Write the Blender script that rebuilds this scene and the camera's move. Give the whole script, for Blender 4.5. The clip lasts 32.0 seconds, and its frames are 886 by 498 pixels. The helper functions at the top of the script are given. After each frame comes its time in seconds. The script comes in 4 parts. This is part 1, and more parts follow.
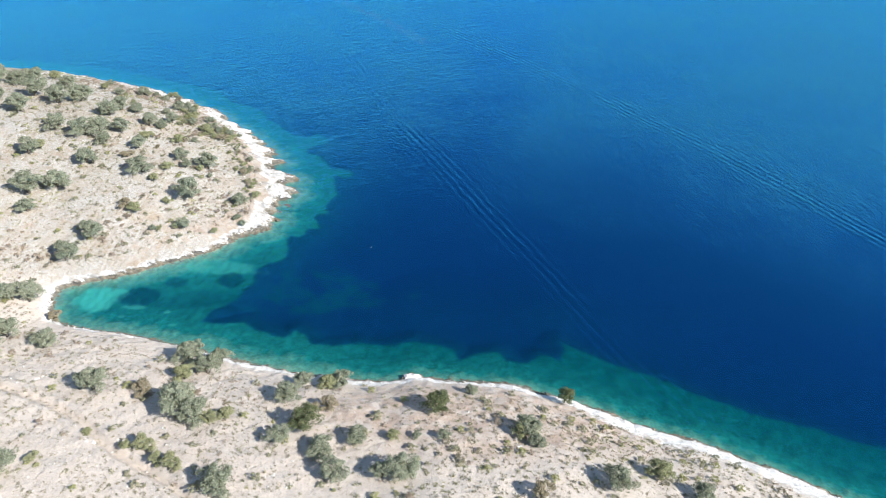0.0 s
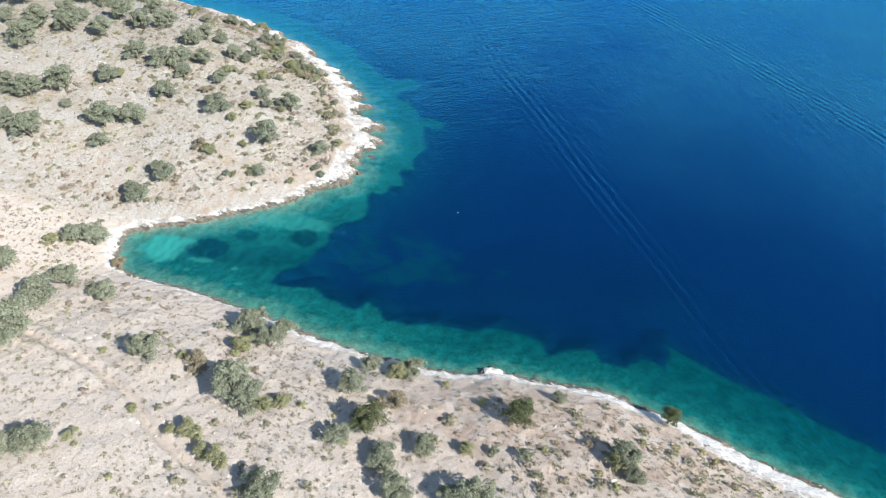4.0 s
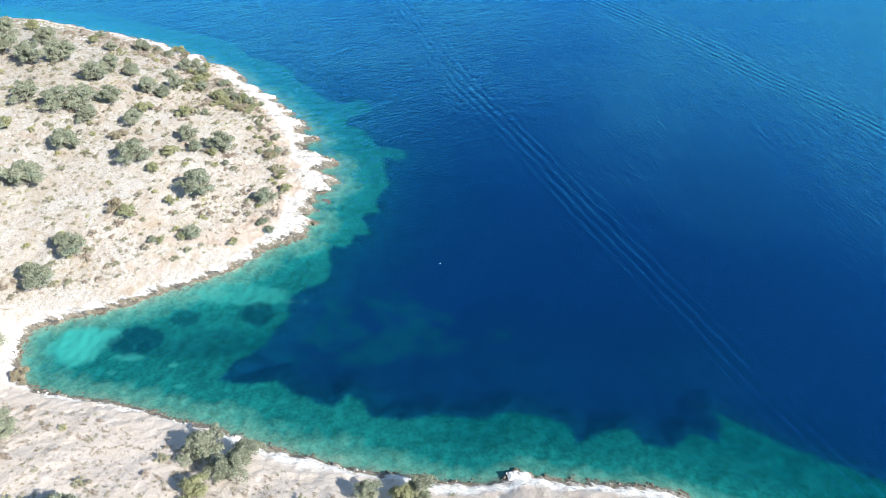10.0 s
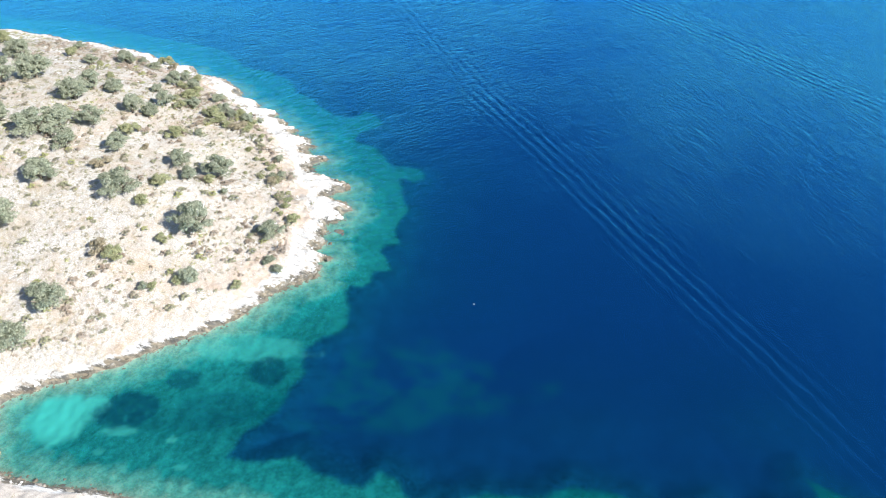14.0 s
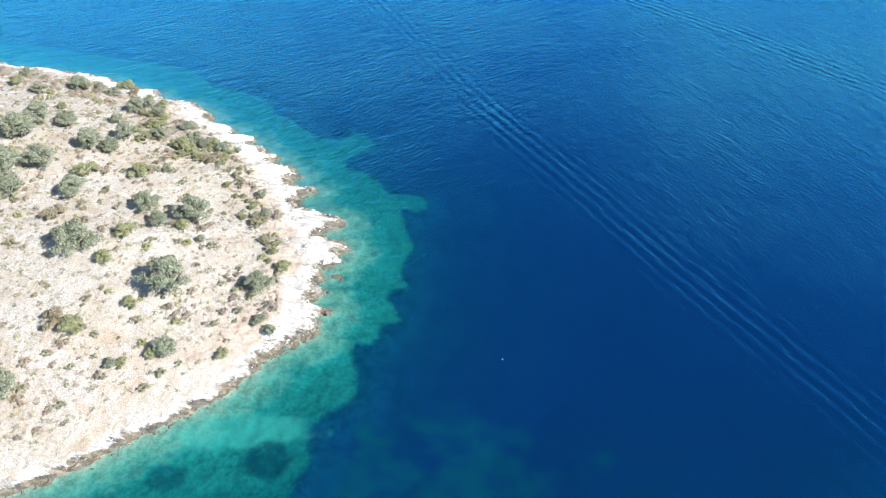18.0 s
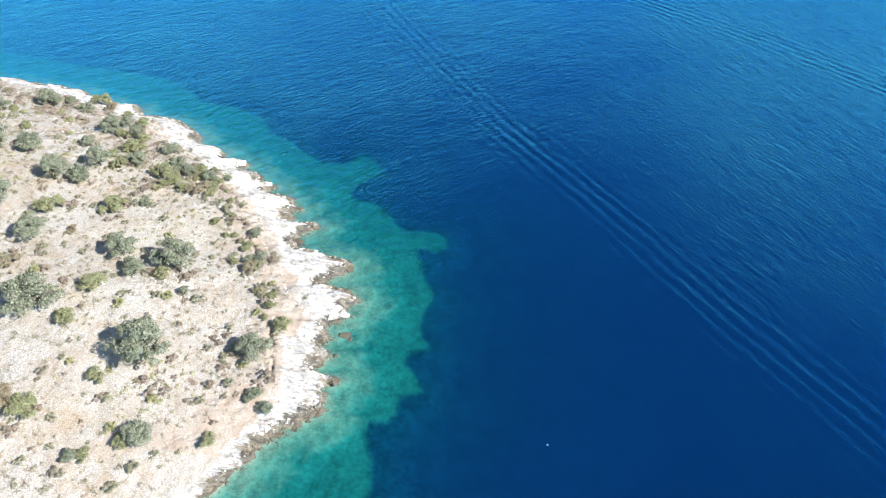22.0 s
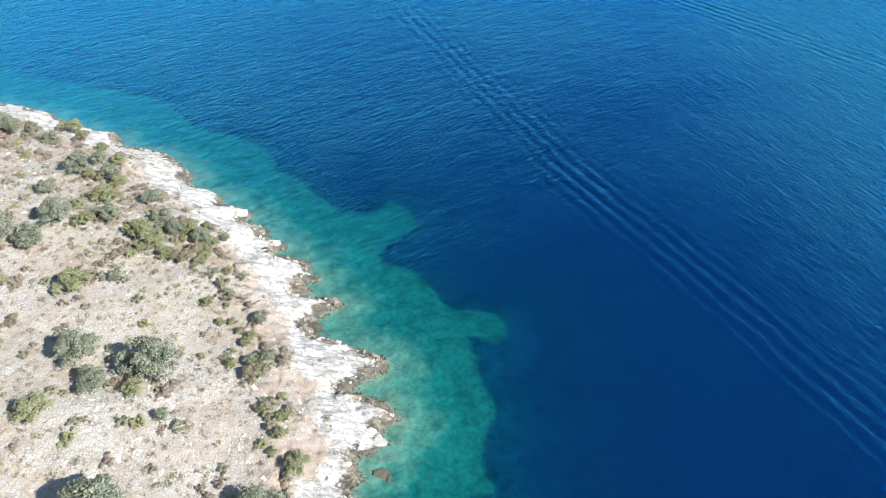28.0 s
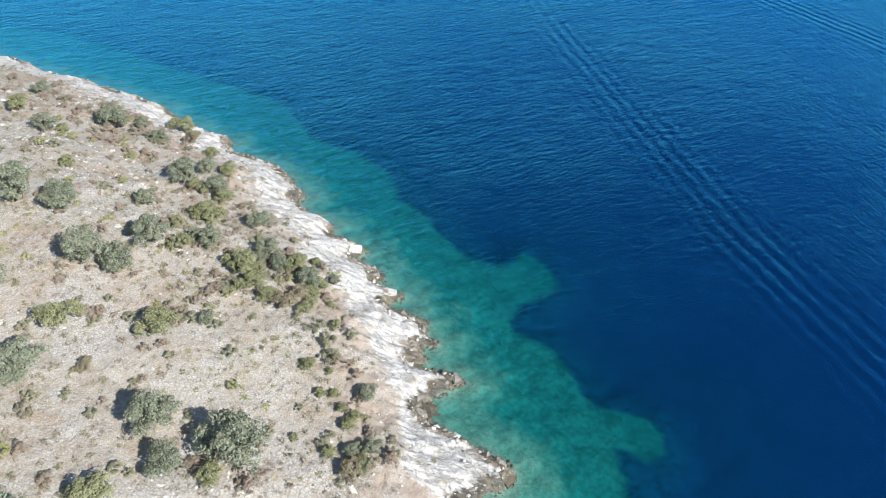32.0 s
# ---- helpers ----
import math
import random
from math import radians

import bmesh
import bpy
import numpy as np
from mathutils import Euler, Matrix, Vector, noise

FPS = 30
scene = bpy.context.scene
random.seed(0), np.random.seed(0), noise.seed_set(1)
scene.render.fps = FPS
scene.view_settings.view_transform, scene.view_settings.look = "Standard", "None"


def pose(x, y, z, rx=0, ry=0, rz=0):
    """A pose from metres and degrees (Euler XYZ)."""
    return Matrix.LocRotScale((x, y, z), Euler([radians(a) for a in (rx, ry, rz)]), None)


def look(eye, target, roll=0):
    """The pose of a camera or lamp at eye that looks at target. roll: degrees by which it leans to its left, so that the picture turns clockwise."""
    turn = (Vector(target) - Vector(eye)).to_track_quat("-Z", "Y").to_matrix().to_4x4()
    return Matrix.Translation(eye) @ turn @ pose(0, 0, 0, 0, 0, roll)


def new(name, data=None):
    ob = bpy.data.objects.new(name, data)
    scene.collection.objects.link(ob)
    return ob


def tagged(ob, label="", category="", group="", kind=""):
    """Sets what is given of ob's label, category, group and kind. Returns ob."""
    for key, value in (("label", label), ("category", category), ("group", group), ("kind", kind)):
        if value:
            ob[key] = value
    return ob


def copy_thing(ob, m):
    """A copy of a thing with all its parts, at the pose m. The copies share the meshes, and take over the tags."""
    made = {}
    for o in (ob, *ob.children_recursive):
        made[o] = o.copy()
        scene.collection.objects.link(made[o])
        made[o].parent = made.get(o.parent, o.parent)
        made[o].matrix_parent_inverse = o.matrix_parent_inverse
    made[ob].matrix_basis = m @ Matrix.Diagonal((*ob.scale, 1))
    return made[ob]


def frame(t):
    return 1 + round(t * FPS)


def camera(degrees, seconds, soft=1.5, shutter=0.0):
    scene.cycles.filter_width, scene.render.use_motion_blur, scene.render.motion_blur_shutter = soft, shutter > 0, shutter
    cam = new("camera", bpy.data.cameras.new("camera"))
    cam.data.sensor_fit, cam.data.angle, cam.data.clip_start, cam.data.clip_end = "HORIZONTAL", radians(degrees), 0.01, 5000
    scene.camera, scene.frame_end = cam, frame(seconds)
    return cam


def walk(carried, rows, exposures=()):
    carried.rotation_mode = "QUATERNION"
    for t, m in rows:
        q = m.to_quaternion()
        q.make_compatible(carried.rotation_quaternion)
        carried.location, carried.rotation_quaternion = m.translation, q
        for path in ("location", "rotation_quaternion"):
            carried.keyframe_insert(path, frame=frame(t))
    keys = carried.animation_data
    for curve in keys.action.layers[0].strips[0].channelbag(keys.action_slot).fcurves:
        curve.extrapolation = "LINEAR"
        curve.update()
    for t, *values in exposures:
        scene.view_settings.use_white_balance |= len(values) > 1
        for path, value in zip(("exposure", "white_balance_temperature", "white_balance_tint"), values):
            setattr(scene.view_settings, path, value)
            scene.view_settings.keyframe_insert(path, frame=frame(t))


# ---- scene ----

cam = camera(64.06, 32.0, soft=1.0)
# seconds, eye, target, roll
PATH = [
    (0, (20.56, -36.29, 73.74), (21.533, -19.847, 62.391), 2.55),
    (0.5, (20.71, -34.53, 73.28), (20.326, -18.102, 61.880), 2.65),
    (1, (20.74, -32.79, 72.82), (19.698, -16.388, 61.416), 2.74),
    (1.5, (20.68, -31.05, 72.35), (19.620, -14.650, 60.960), 2.69),
    (2, (20.53, -29.34, 71.88), (19.442, -12.932, 60.489), 2.53),
    (2.5, (20.29, -27.63, 71.40), (19.216, -11.440, 59.710), 2.32),
    (3, (19.98, -25.94, 70.91), (18.902, -10.234, 58.582), 2.35),
    (3.5, (19.60, -24.26, 70.43), (18.445, -8.925, 57.643), 2.43),
    (5.5, (17.59, -17.64, 68.46), (16.151, -2.325, 55.677), 2.52),
    (6, (17.00, -16.01, 67.96), (15.559, -0.692, 55.179), 2.42),
    (6.5, (16.38, -14.38, 67.46), (14.943, 0.938, 54.685), 2.37),
    (7, (15.74, -12.76, 66.96), (14.310, 2.559, 54.187), 2.32),
    (7.5, (15.08, -11.15, 66.47), (13.673, 4.176, 53.689), 2.34),
    (8, (14.41, -9.54, 65.97), (13.288, 5.813, 53.194), 2.18),
    (8.5, (13.74, -7.93, 65.47), (12.847, 7.441, 52.705), 2.20),
    (9, (13.06, -6.32, 64.97), (12.386, 9.058, 52.210), 2.14),
    (9.5, (12.39, -4.72, 64.48), (12.706, 10.688, 51.733), 1.88),
    (10, (11.72, -3.12, 63.98), (12.202, 12.266, 51.214), 1.62),
    (10.5, (11.06, -1.52, 63.48), (11.667, 13.860, 50.716), 1.60),
    (11, (10.41, 0.08, 62.99), (11.112, 15.460, 50.227), 1.63),
    (11.5, (9.77, 1.68, 62.49), (10.541, 17.067, 49.743), 1.73),
    (12, (9.15, 3.28, 62.00), (9.937, 18.643, 49.219), 1.50),
    (12.5, (8.54, 4.88, 61.50), (9.329, 20.242, 48.719), 1.46),
    (13, (7.95, 6.49, 61.01), (8.742, 21.828, 48.201), 1.29),
    (13.5, (7.39, 8.10, 60.52), (8.169, 23.427, 47.695), 1.25),
    (15.5, (5.32, 14.57, 58.54), (6.269, 29.859, 45.675), -1.16),
    (16, (4.86, 16.20, 58.04), (6.082, 31.479, 45.190), -1.38),
    (16.5, (4.42, 17.84, 57.55), (5.640, 33.104, 44.681), -1.46),
    (17, (4.01, 19.48, 57.05), (5.264, 34.755, 44.198), -1.13),
    (17.5, (3.61, 21.13, 56.55), (4.929, 36.395, 43.699), -0.81),
    (18, (3.23, 22.79, 56.06), (4.616, 38.039, 43.196), -0.55),
    (18.5, (2.88, 24.44, 55.56), (4.310, 39.693, 42.697), -0.32),
    (19, (2.54, 26.11, 55.06), (4.013, 41.368, 42.214), -0.11),
    (19.5, (2.21, 27.78, 54.56), (3.726, 43.025, 41.702), -0.04),
    (20, (1.91, 29.46, 54.06), (3.461, 44.699, 41.203), 0.14),
    (20.5, (1.61, 31.14, 53.56), (3.209, 46.370, 40.694), 0.20),
    (21, (1.33, 32.82, 53.05), (2.955, 48.056, 40.195), 0.36),
    (21.5, (1.06, 34.51, 52.55), (2.687, 49.747, 39.693), 0.35),
    (22, (0.79, 36.21, 52.04), (2.439, 51.436, 39.186), 0.35),
    (22.5, (0.53, 37.90, 51.54), (2.183, 53.118, 38.666), 0.32),
    (23, (0.27, 39.60, 51.03), (1.932, 54.812, 38.157), 0.33),
    (23.5, (0.01, 41.30, 50.53), (1.675, 56.498, 37.636), 0.32),
    (24, (-0.25, 43.00, 50.02), (1.425, 58.207, 37.144), 0.37),
    (24.5, (-0.52, 44.69, 49.52), (1.156, 59.907, 36.641), 0.44),
    (25, (-0.79, 46.39, 49.01), (0.872, 61.592, 36.123), 0.54),
    (25.5, (-1.08, 48.08, 48.51), (0.589, 63.288, 35.625), 0.63),
    (27.5, (-2.39, 54.78, 46.52), (-0.658, 69.923, 33.567), 1.16),
    (28, (-2.78, 56.43, 46.03), (-1.061, 71.599, 33.107), 1.24),
    (28.5, (-3.20, 58.07, 45.55), (-1.746, 73.212, 32.563), 0.96),
    (29, (-3.65, 59.69, 45.07), (-3.083, 74.891, 32.086), 1.22),
    (29.5, (-4.14, 61.29, 44.60), (-3.618, 76.495, 31.617), 1.17),
    (30, (-4.67, 62.87, 44.13), (-4.238, 78.062, 31.136), 1.31),
    (30.5, (-5.24, 64.42, 43.68), (-5.452, 79.628, 30.688), 1.79),
    (31, (-5.86, 65.95, 43.24), (-6.617, 81.141, 30.246), 2.21),
    (31.5, (-6.53, 67.45, 42.80), (-7.241, 82.662, 29.837), 2.50),
    (32, (-7.25, 68.92, 42.38), (-7.881, 84.154, 29.442), 2.71),
]
EXPOSURES = [(0, 0.80), (6, 0.64), (8, 0.74), (10, 0.98), (13, 1.10), (19, 1.02), (25, 0.90), (28, 0.81), (30, 0.65), (32, 0.55)]
walk(cam, [(t, look(eye, target, roll)) for t, eye, target, roll in PATH], EXPOSURES)

# ---------------------------------------------------------------- daylight
SUN_AZIMUTH, SUN_HEIGHT = radians(123), radians(37)
world = bpy.data.worlds.new("sky")
scene.world = world
world.use_nodes = True
sky = world.node_tree.nodes.new("ShaderNodeTexSky")
sky.sky_type, sky.sun_disc = "NISHITA", False
sky.sun_elevation, sky.sun_rotation = SUN_HEIGHT, SUN_AZIMUTH
sky.air_density, sky.dust_density, sky.ozone_density = 1.0, 0.0, 1.0
ground_light = world.node_tree.nodes["Background"]
ground_light.inputs["Strength"].default_value = 0.095
world.node_tree.links.new(sky.outputs[0], ground_light.inputs["Color"])
sun_dir = Vector((math.sin(SUN_AZIMUTH) * math.cos(SUN_HEIGHT), math.cos(SUN_AZIMUTH) * math.cos(SUN_HEIGHT), math.sin(SUN_HEIGHT)))
sun = new("sun", bpy.data.lights.new("sun", "SUN"))
sun.data.energy, sun.data.angle, sun.data.color = 5.0, radians(0.53), (1.0, 0.98, 0.95)
sun.matrix_world = look(sun_dir * 300, (0, 0, 0))
# ---------------------------------------------------------------- materials


class Nodes:
    """A material's node tree, with short calls for the nodes used here."""

    def __init__(self, name):
        self.mat = bpy.data.materials.new(name)
        self.mat.use_nodes = True
        self.tree = self.mat.node_tree
        self.tree.nodes.clear()
        self.out = self.tree.nodes.new("ShaderNodeOutputMaterial")

    def node(self, kind, **inputs):
        n = self.tree.nodes.new("ShaderNode" + kind)
        for key, value in inputs.items():
            self.put(n, key.replace("_", " "), value)
        return n

    def put(self, n, key, value):
        socket = n.inputs[int(key)] if key.isdigit() else n.inputs[key]
        if isinstance(value, bpy.types.NodeSocket):
            self.tree.links.new(value, socket)
        else:
            socket.default_value = value

    def place(self, scale=(1, 1, 1), turn=0.0):
        """The place in the world, turned about the upright axis and then stretched."""
        m = self.node("Mapping", Rotation=(0, 0, turn), Vector=self.node("NewGeometry").outputs["Position"])
        return self.node("Mapping", Scale=scale, Vector=m.outputs[0]).outputs[0]

    def local(self):
        return self.node("TexCoord").outputs["Object"]

    def noise(self, scale, detail=4.0, rough=0.55, where=None):
        n = self.node("TexNoise", Scale=scale, Detail=detail, Roughness=rough)
        self.put(n, "Vector", where if where is not None else self.place())
        return n.outputs["Fac"]

    def cells(self, scale, where=None, out="Distance", feature="F1"):
        n = self.node("TexVoronoi", Scale=scale)
        n.feature = feature
        self.put(n, "Vector", where if where is not None else self.place())
        return n.outputs[out]

    def ramp(self, fac, *stops):
        n = self.node("ValToRGB", Fac=fac)
        while len(n.color_ramp.elements) < len(stops):
            n.color_ramp.elements.new(0.5)
        for e, (at, c) in zip(n.color_ramp.elements, stops):
            e.position = at
            e.color = (c, c, c, 1) if isinstance(c, (int, float)) else (*c, 1)
        return n.outputs["Color"]

    def mix(self, fac, a, b, how="MIX"):
        n = self.node("Mix")
        n.data_type, n.blend_type = "RGBA", how
        for i, v in ((0, fac), (6, a), (7, b)):
            if isinstance(v, tuple):
                v = (*v, 1)[:4]
            self.put(n, str(i), v)
        return n.outputs[2]

    def math(self, how, a, b=0.0, c=0.0, clamp=False):
        n = self.node("Math")
        n.operation, n.use_clamp = how, clamp
        for i, v in enumerate((a, b, c)):
            self.put(n, str(i), v)
        return n.outputs[0]

    def span(self, v, a, b, lo=0.0, hi=1.0):
        n = self.node("MapRange", **{"0": v, "1": a, "2": b, "3": lo, "4": hi})
        n.interpolation_type = "SMOOTHSTEP"
        return n.outputs[0]

    def attr(self, name):
        n = self.node("Attribute")
        n.attribute_name = name
        return n.outputs["Fac"]

    def height_of(self):
        n = self.node("SeparateXYZ", Vector=self.node("NewGeometry").outputs["Position"])
        return n.outputs["Z"]

    def bump(self, height, strength=0.5, distance=0.1, onto=None):
        n = self.node("Bump", Height=height, Strength=strength, Distance=distance)
        if onto is not None:
            self.put(n, "Normal", onto)
        return n.outputs[0]

    def finish(self, colour, rough=0.9, normal=None, spec=0.3, **more):
        b = self.node("BsdfPrincipled", **more)
        self.put(b, "Base Color", (*colour, 1) if isinstance(colour, tuple) else colour)
        self.put(b, "Roughness", rough)
        self.put(b, "Specular IOR Level", spec)
        if normal is not None:
            self.put(b, "Normal", normal)
        self.tree.links.new(b.outputs[0], self.out.inputs[0])
        return self.mat


def land_colour(m):
    """Colour and relief of the dry hillside and its limestone edge."""
    inland = m.attr("inland")
    big, mid, fine = m.noise(0.09, 3), m.noise(0.7, 5, 0.65), m.noise(5.0, 4, 0.7)
    soil = m.ramp(big, (0.35, (0.36, 0.315, 0.26)), (0.5, (0.40, 0.36, 0.315)), (0.65, (0.39, 0.31, 0.25)))
    soil = m.mix(m.span(mid, 0.42, 0.62, 0.0, 0.75), soil, (0.44, 0.42, 0.385))
    soil = m.mix(m.span(m.noise(0.33, 4), 0.54, 0.68, 0.0, 0.7), soil, (0.36, 0.275, 0.195))
    # pale broken stone lying in drifts
    drift = m.math("MULTIPLY", m.span(m.noise(0.24, 5, 0.65), 0.44, 0.58), m.attr("stony"))
    chips = m.math("MULTIPLY", m.span(m.noise(6.5, 3, 0.7), 0.50, 0.58), m.span(drift, 0.0, 1.0, 0.25, 1.0))
    soil = m.mix(m.math("MULTIPLY", drift, 0.6), soil, (0.50, 0.495, 0.48))
    soil = m.mix(m.math("MULTIPLY", chips, 0.6), soil, (0.60, 0.595, 0.58))
    # shade in the gaps between stones, put into the soil colour; straw and low dead herbs
    pit_shade = m.span(m.noise(5.2, 4, 0.7), 0.44, 0.34, 0.0, 0.34)
    soil = m.mix(pit_shade, soil, (0.25, 0.20, 0.15))
    herb = m.math("MULTIPLY", m.span(m.noise(1.9, 5, 0.7), 0.50, 0.64), m.span(m.noise(0.22, 3), 0.36, 0.58))
    soil = m.mix(m.math("MULTIPLY", herb, 0.7), soil, (0.33, 0.28, 0.17))
    # dark cell edges put the shade between drift stones into the colour
    gap_shade = m.span(m.cells(3.1, None, "Distance", "DISTANCE_TO_EDGE"), 0.0, 0.13, 0.5, 0.0)
    soil = m.mix(m.math("MULTIPLY", gap_shade, m.span(drift, 0.1, 0.9)), soil, (0.25, 0.22, 0.18))
    # pinker soil in the south, lightened to offset its slope away from the sun
    soil = m.mix(m.span(m.attr("stony"), 0.9, 0.4, 0.0, 0.66), soil, (0.62, 0.53, 0.455))
    grit = m.noise(8.5, 3, 0.75)
    soil = m.mix(m.span(grit, 0.50, 0.38, 0.0, 0.36), soil, (0.26, 0.22, 0.17))
    soil = m.mix(m.span(grit, 0.52, 0.64, 0.0, 0.45), soil, (0.66, 0.63, 0.58))
    rust = m.math("MULTIPLY", m.attr("rust"), m.span(m.noise(0.5, 4, 0.6), 0.36, 0.62, 0.1, 0.75))
    soil = m.mix(rust, soil, m.mix(m.span(m.attr("stony"), 0.9, 0.4), (0.38, 0.295, 0.235), (0.42, 0.31, 0.24)))
    specks = m.span(m.noise(3.0, 4, 0.65), 0.56, 0.70, 0.0, 0.45)
    soil = m.mix(specks, soil, (0.28, 0.25, 0.18))
    soil = m.mix(m.math("MULTIPLY", m.attr("track"), 0.8), soil, (0.52, 0.44, 0.365))
    # bare limestone along the sea
    stone = m.ramp(m.noise(0.8, 5, 0.6), (0.32, (0.46, 0.42, 0.36)), (0.45, (0.63, 0.61, 0.58)), (0.62, (0.66, 0.65, 0.63)), (0.75, (0.58, 0.53, 0.46)))
    crack = m.span(m.cells(0.9, m.place((1, 2.2, 1), 0.5), "Distance", "DISTANCE_TO_EDGE"), 0.0, 0.06, 0.55, 0.0)
    stone = m.mix(crack, stone, (0.34, 0.29, 0.23))
    streak = m.noise(1.1, 5, 0.65, m.place((0.35, 1.3, 1), 0.2))
    beds = m.noise(1.6, 6, 0.72, m.place((0.45, 1.6, 1), 0.18))
    stone = m.mix(m.span(beds, 0.55, 0.70, 0.0, 0.55), stone, (0.40, 0.365, 0.32))
    stone = m.mix(m.span(m.noise(5.0, 4, 0.7), 0.55, 0.68, 0.0, 0.4), stone, (0.40, 0.375, 0.34))
    stone = m.mix(m.math("MULTIPLY", m.span(streak, 0.50, 0.62), m.span(inland, 2.2, 0.5, 0.12, 0.85)), stone, (0.36, 0.30, 0.235))
    # southern stone whitened in colour because its slope turns from the sun
    stone = m.mix(m.span(m.attr("stony"), 0.9, 0.4, 0.0, 0.7), stone, m.mix(crack, (0.82, 0.79, 0.74), (0.5, 0.45, 0.38)))
    edge = m.math("ADD", inland, m.math("MULTIPLY", m.math("MULTIPLY", m.math("SUBTRACT", mid, 0.5), m.attr("ledge")), 1.8))
    bare = m.span(m.math("DIVIDE", edge, m.attr("ledge")), 1.25, 0.8)
    col = m.mix(bare, soil, stone)
    # weed and wet stain at the waterline
    shelves = m.math("SUBTRACT", m.noise(1.0, 5, 0.68, m.place((0.4, 1.5, 1), 0.35)), 0.5)
    reach = m.math("MULTIPLY", m.math("SUBTRACT", m.noise(0.3, 2), 0.5), 2.2)
    tide = m.math("SUBTRACT", m.math("ADD", inland, m.math("MULTIPLY", shelves, 2.6)), reach)
    tide = m.math("ADD", tide, m.span(m.attr("stony"), 0.9, 0.4, 0.0, 0.15))
    wet = m.ramp(streak, (0.38, (0.06, 0.054, 0.043)), (0.5, (0.13, 0.11, 0.075)), (0.62, (0.26, 0.215, 0.15)))
    col = m.mix(m.span(tide, 0.95, 0.5, 0.0, 0.9), col, wet)
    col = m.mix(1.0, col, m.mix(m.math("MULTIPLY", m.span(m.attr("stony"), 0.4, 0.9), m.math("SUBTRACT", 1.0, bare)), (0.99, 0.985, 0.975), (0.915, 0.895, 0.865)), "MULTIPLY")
    bumps = m.math("ADD", m.math("MULTIPLY", mid, 0.6), m.math("MULTIPLY", fine, 0.45))
    bumps = m.math("ADD", bumps, m.math("MULTIPLY", m.cells(1.6), 0.25))
    bumps = m.math("SUBTRACT", bumps, m.math("MULTIPLY", m.math("MULTIPLY", m.span(beds, 0.46, 0.66), bare), 0.7))
    return col, bumps


def seabed_colour(m):
    """Sand, rock and weed, with the water's filtering painted into their colour by depth."""
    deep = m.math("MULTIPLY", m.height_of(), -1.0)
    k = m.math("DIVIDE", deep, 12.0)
    # pale to teal as the water column would tint it, set in the colour
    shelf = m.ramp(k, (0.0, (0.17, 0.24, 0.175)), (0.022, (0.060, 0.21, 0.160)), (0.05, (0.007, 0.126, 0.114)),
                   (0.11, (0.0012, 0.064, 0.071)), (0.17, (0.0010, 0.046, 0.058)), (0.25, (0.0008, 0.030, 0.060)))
    # weed meadow with the deep water's blue put into its colour
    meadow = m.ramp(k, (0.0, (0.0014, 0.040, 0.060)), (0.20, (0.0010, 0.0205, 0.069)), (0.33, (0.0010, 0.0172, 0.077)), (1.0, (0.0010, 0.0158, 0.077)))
    over = m.math("ADD", m.attr("meadow"), m.math("MULTIPLY", m.math("SUBTRACT", m.noise(0.5, 5, 0.62), 0.5), 0.7))
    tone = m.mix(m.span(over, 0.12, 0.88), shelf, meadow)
    patch = m.math("ADD", m.math("MULTIPLY", m.noise(0.6, 4, 0.6), 0.5), m.math("MULTIPLY", m.noise(2.4, 4, 0.7), 0.5))
    shade = m.ramp(patch, (0.38, 0.72), (0.5, 1.0), (0.60, 1.25))
    tone = m.mix(m.span(deep, 3.0, 0.6, 0.2, 0.95), tone, m.mix(1.0, tone, shade, "MULTIPLY"))
    pebble = m.math("MULTIPLY", m.span(m.noise(4.5, 3, 0.7), 0.52, 0.60), m.span(deep, 0.5, 0.1))
    tone = m.mix(m.math("MULTIPLY", pebble, 0.5), tone, (0.17, 0.27, 0.20))
    tone = m.mix(m.math("MULTIPLY", m.math("MULTIPLY", m.attr("pale"), m.span(m.noise(0.3, 4, 0.6, m.place((0.8, 1.1, 1), 0.4)), 0.36, 0.62)), 0.7), tone, (0.0012, 0.046, 0.070))
    tone = m.mix(m.math("MULTIPLY", m.attr("sand"), 0.95), tone, (0.035, 0.285, 0.235))
    tone = m.mix(m.math("MULTIPLY", m.math("MULTIPLY", m.attr("weed"), m.span(m.noise(1.3, 4, 0.7), 0.3, 0.55, 0.55, 1.0)), 0.85), tone, (0.001, 0.028, 0.045))
    return tone, patch


def ground_material():
    """Dry hillside down to the waterline, seabed below it."""
    m = Nodes("limestone_coast_and_seabed")
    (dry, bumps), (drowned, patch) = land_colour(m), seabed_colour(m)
    ashore = m.span(m.attr("inland"), -0.06, 0.05)
    rough = m.bump(bumps, m.span(m.attr("stony"), 0.4, 0.9, 0.6, 0.75), 0.35)
    relief = m.node("Mix", **{"0": ashore, "4": m.bump(patch, 0.15, 0.1), "5": rough})
    relief.data_type = "VECTOR"
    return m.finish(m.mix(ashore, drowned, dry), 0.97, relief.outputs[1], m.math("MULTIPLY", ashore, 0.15))


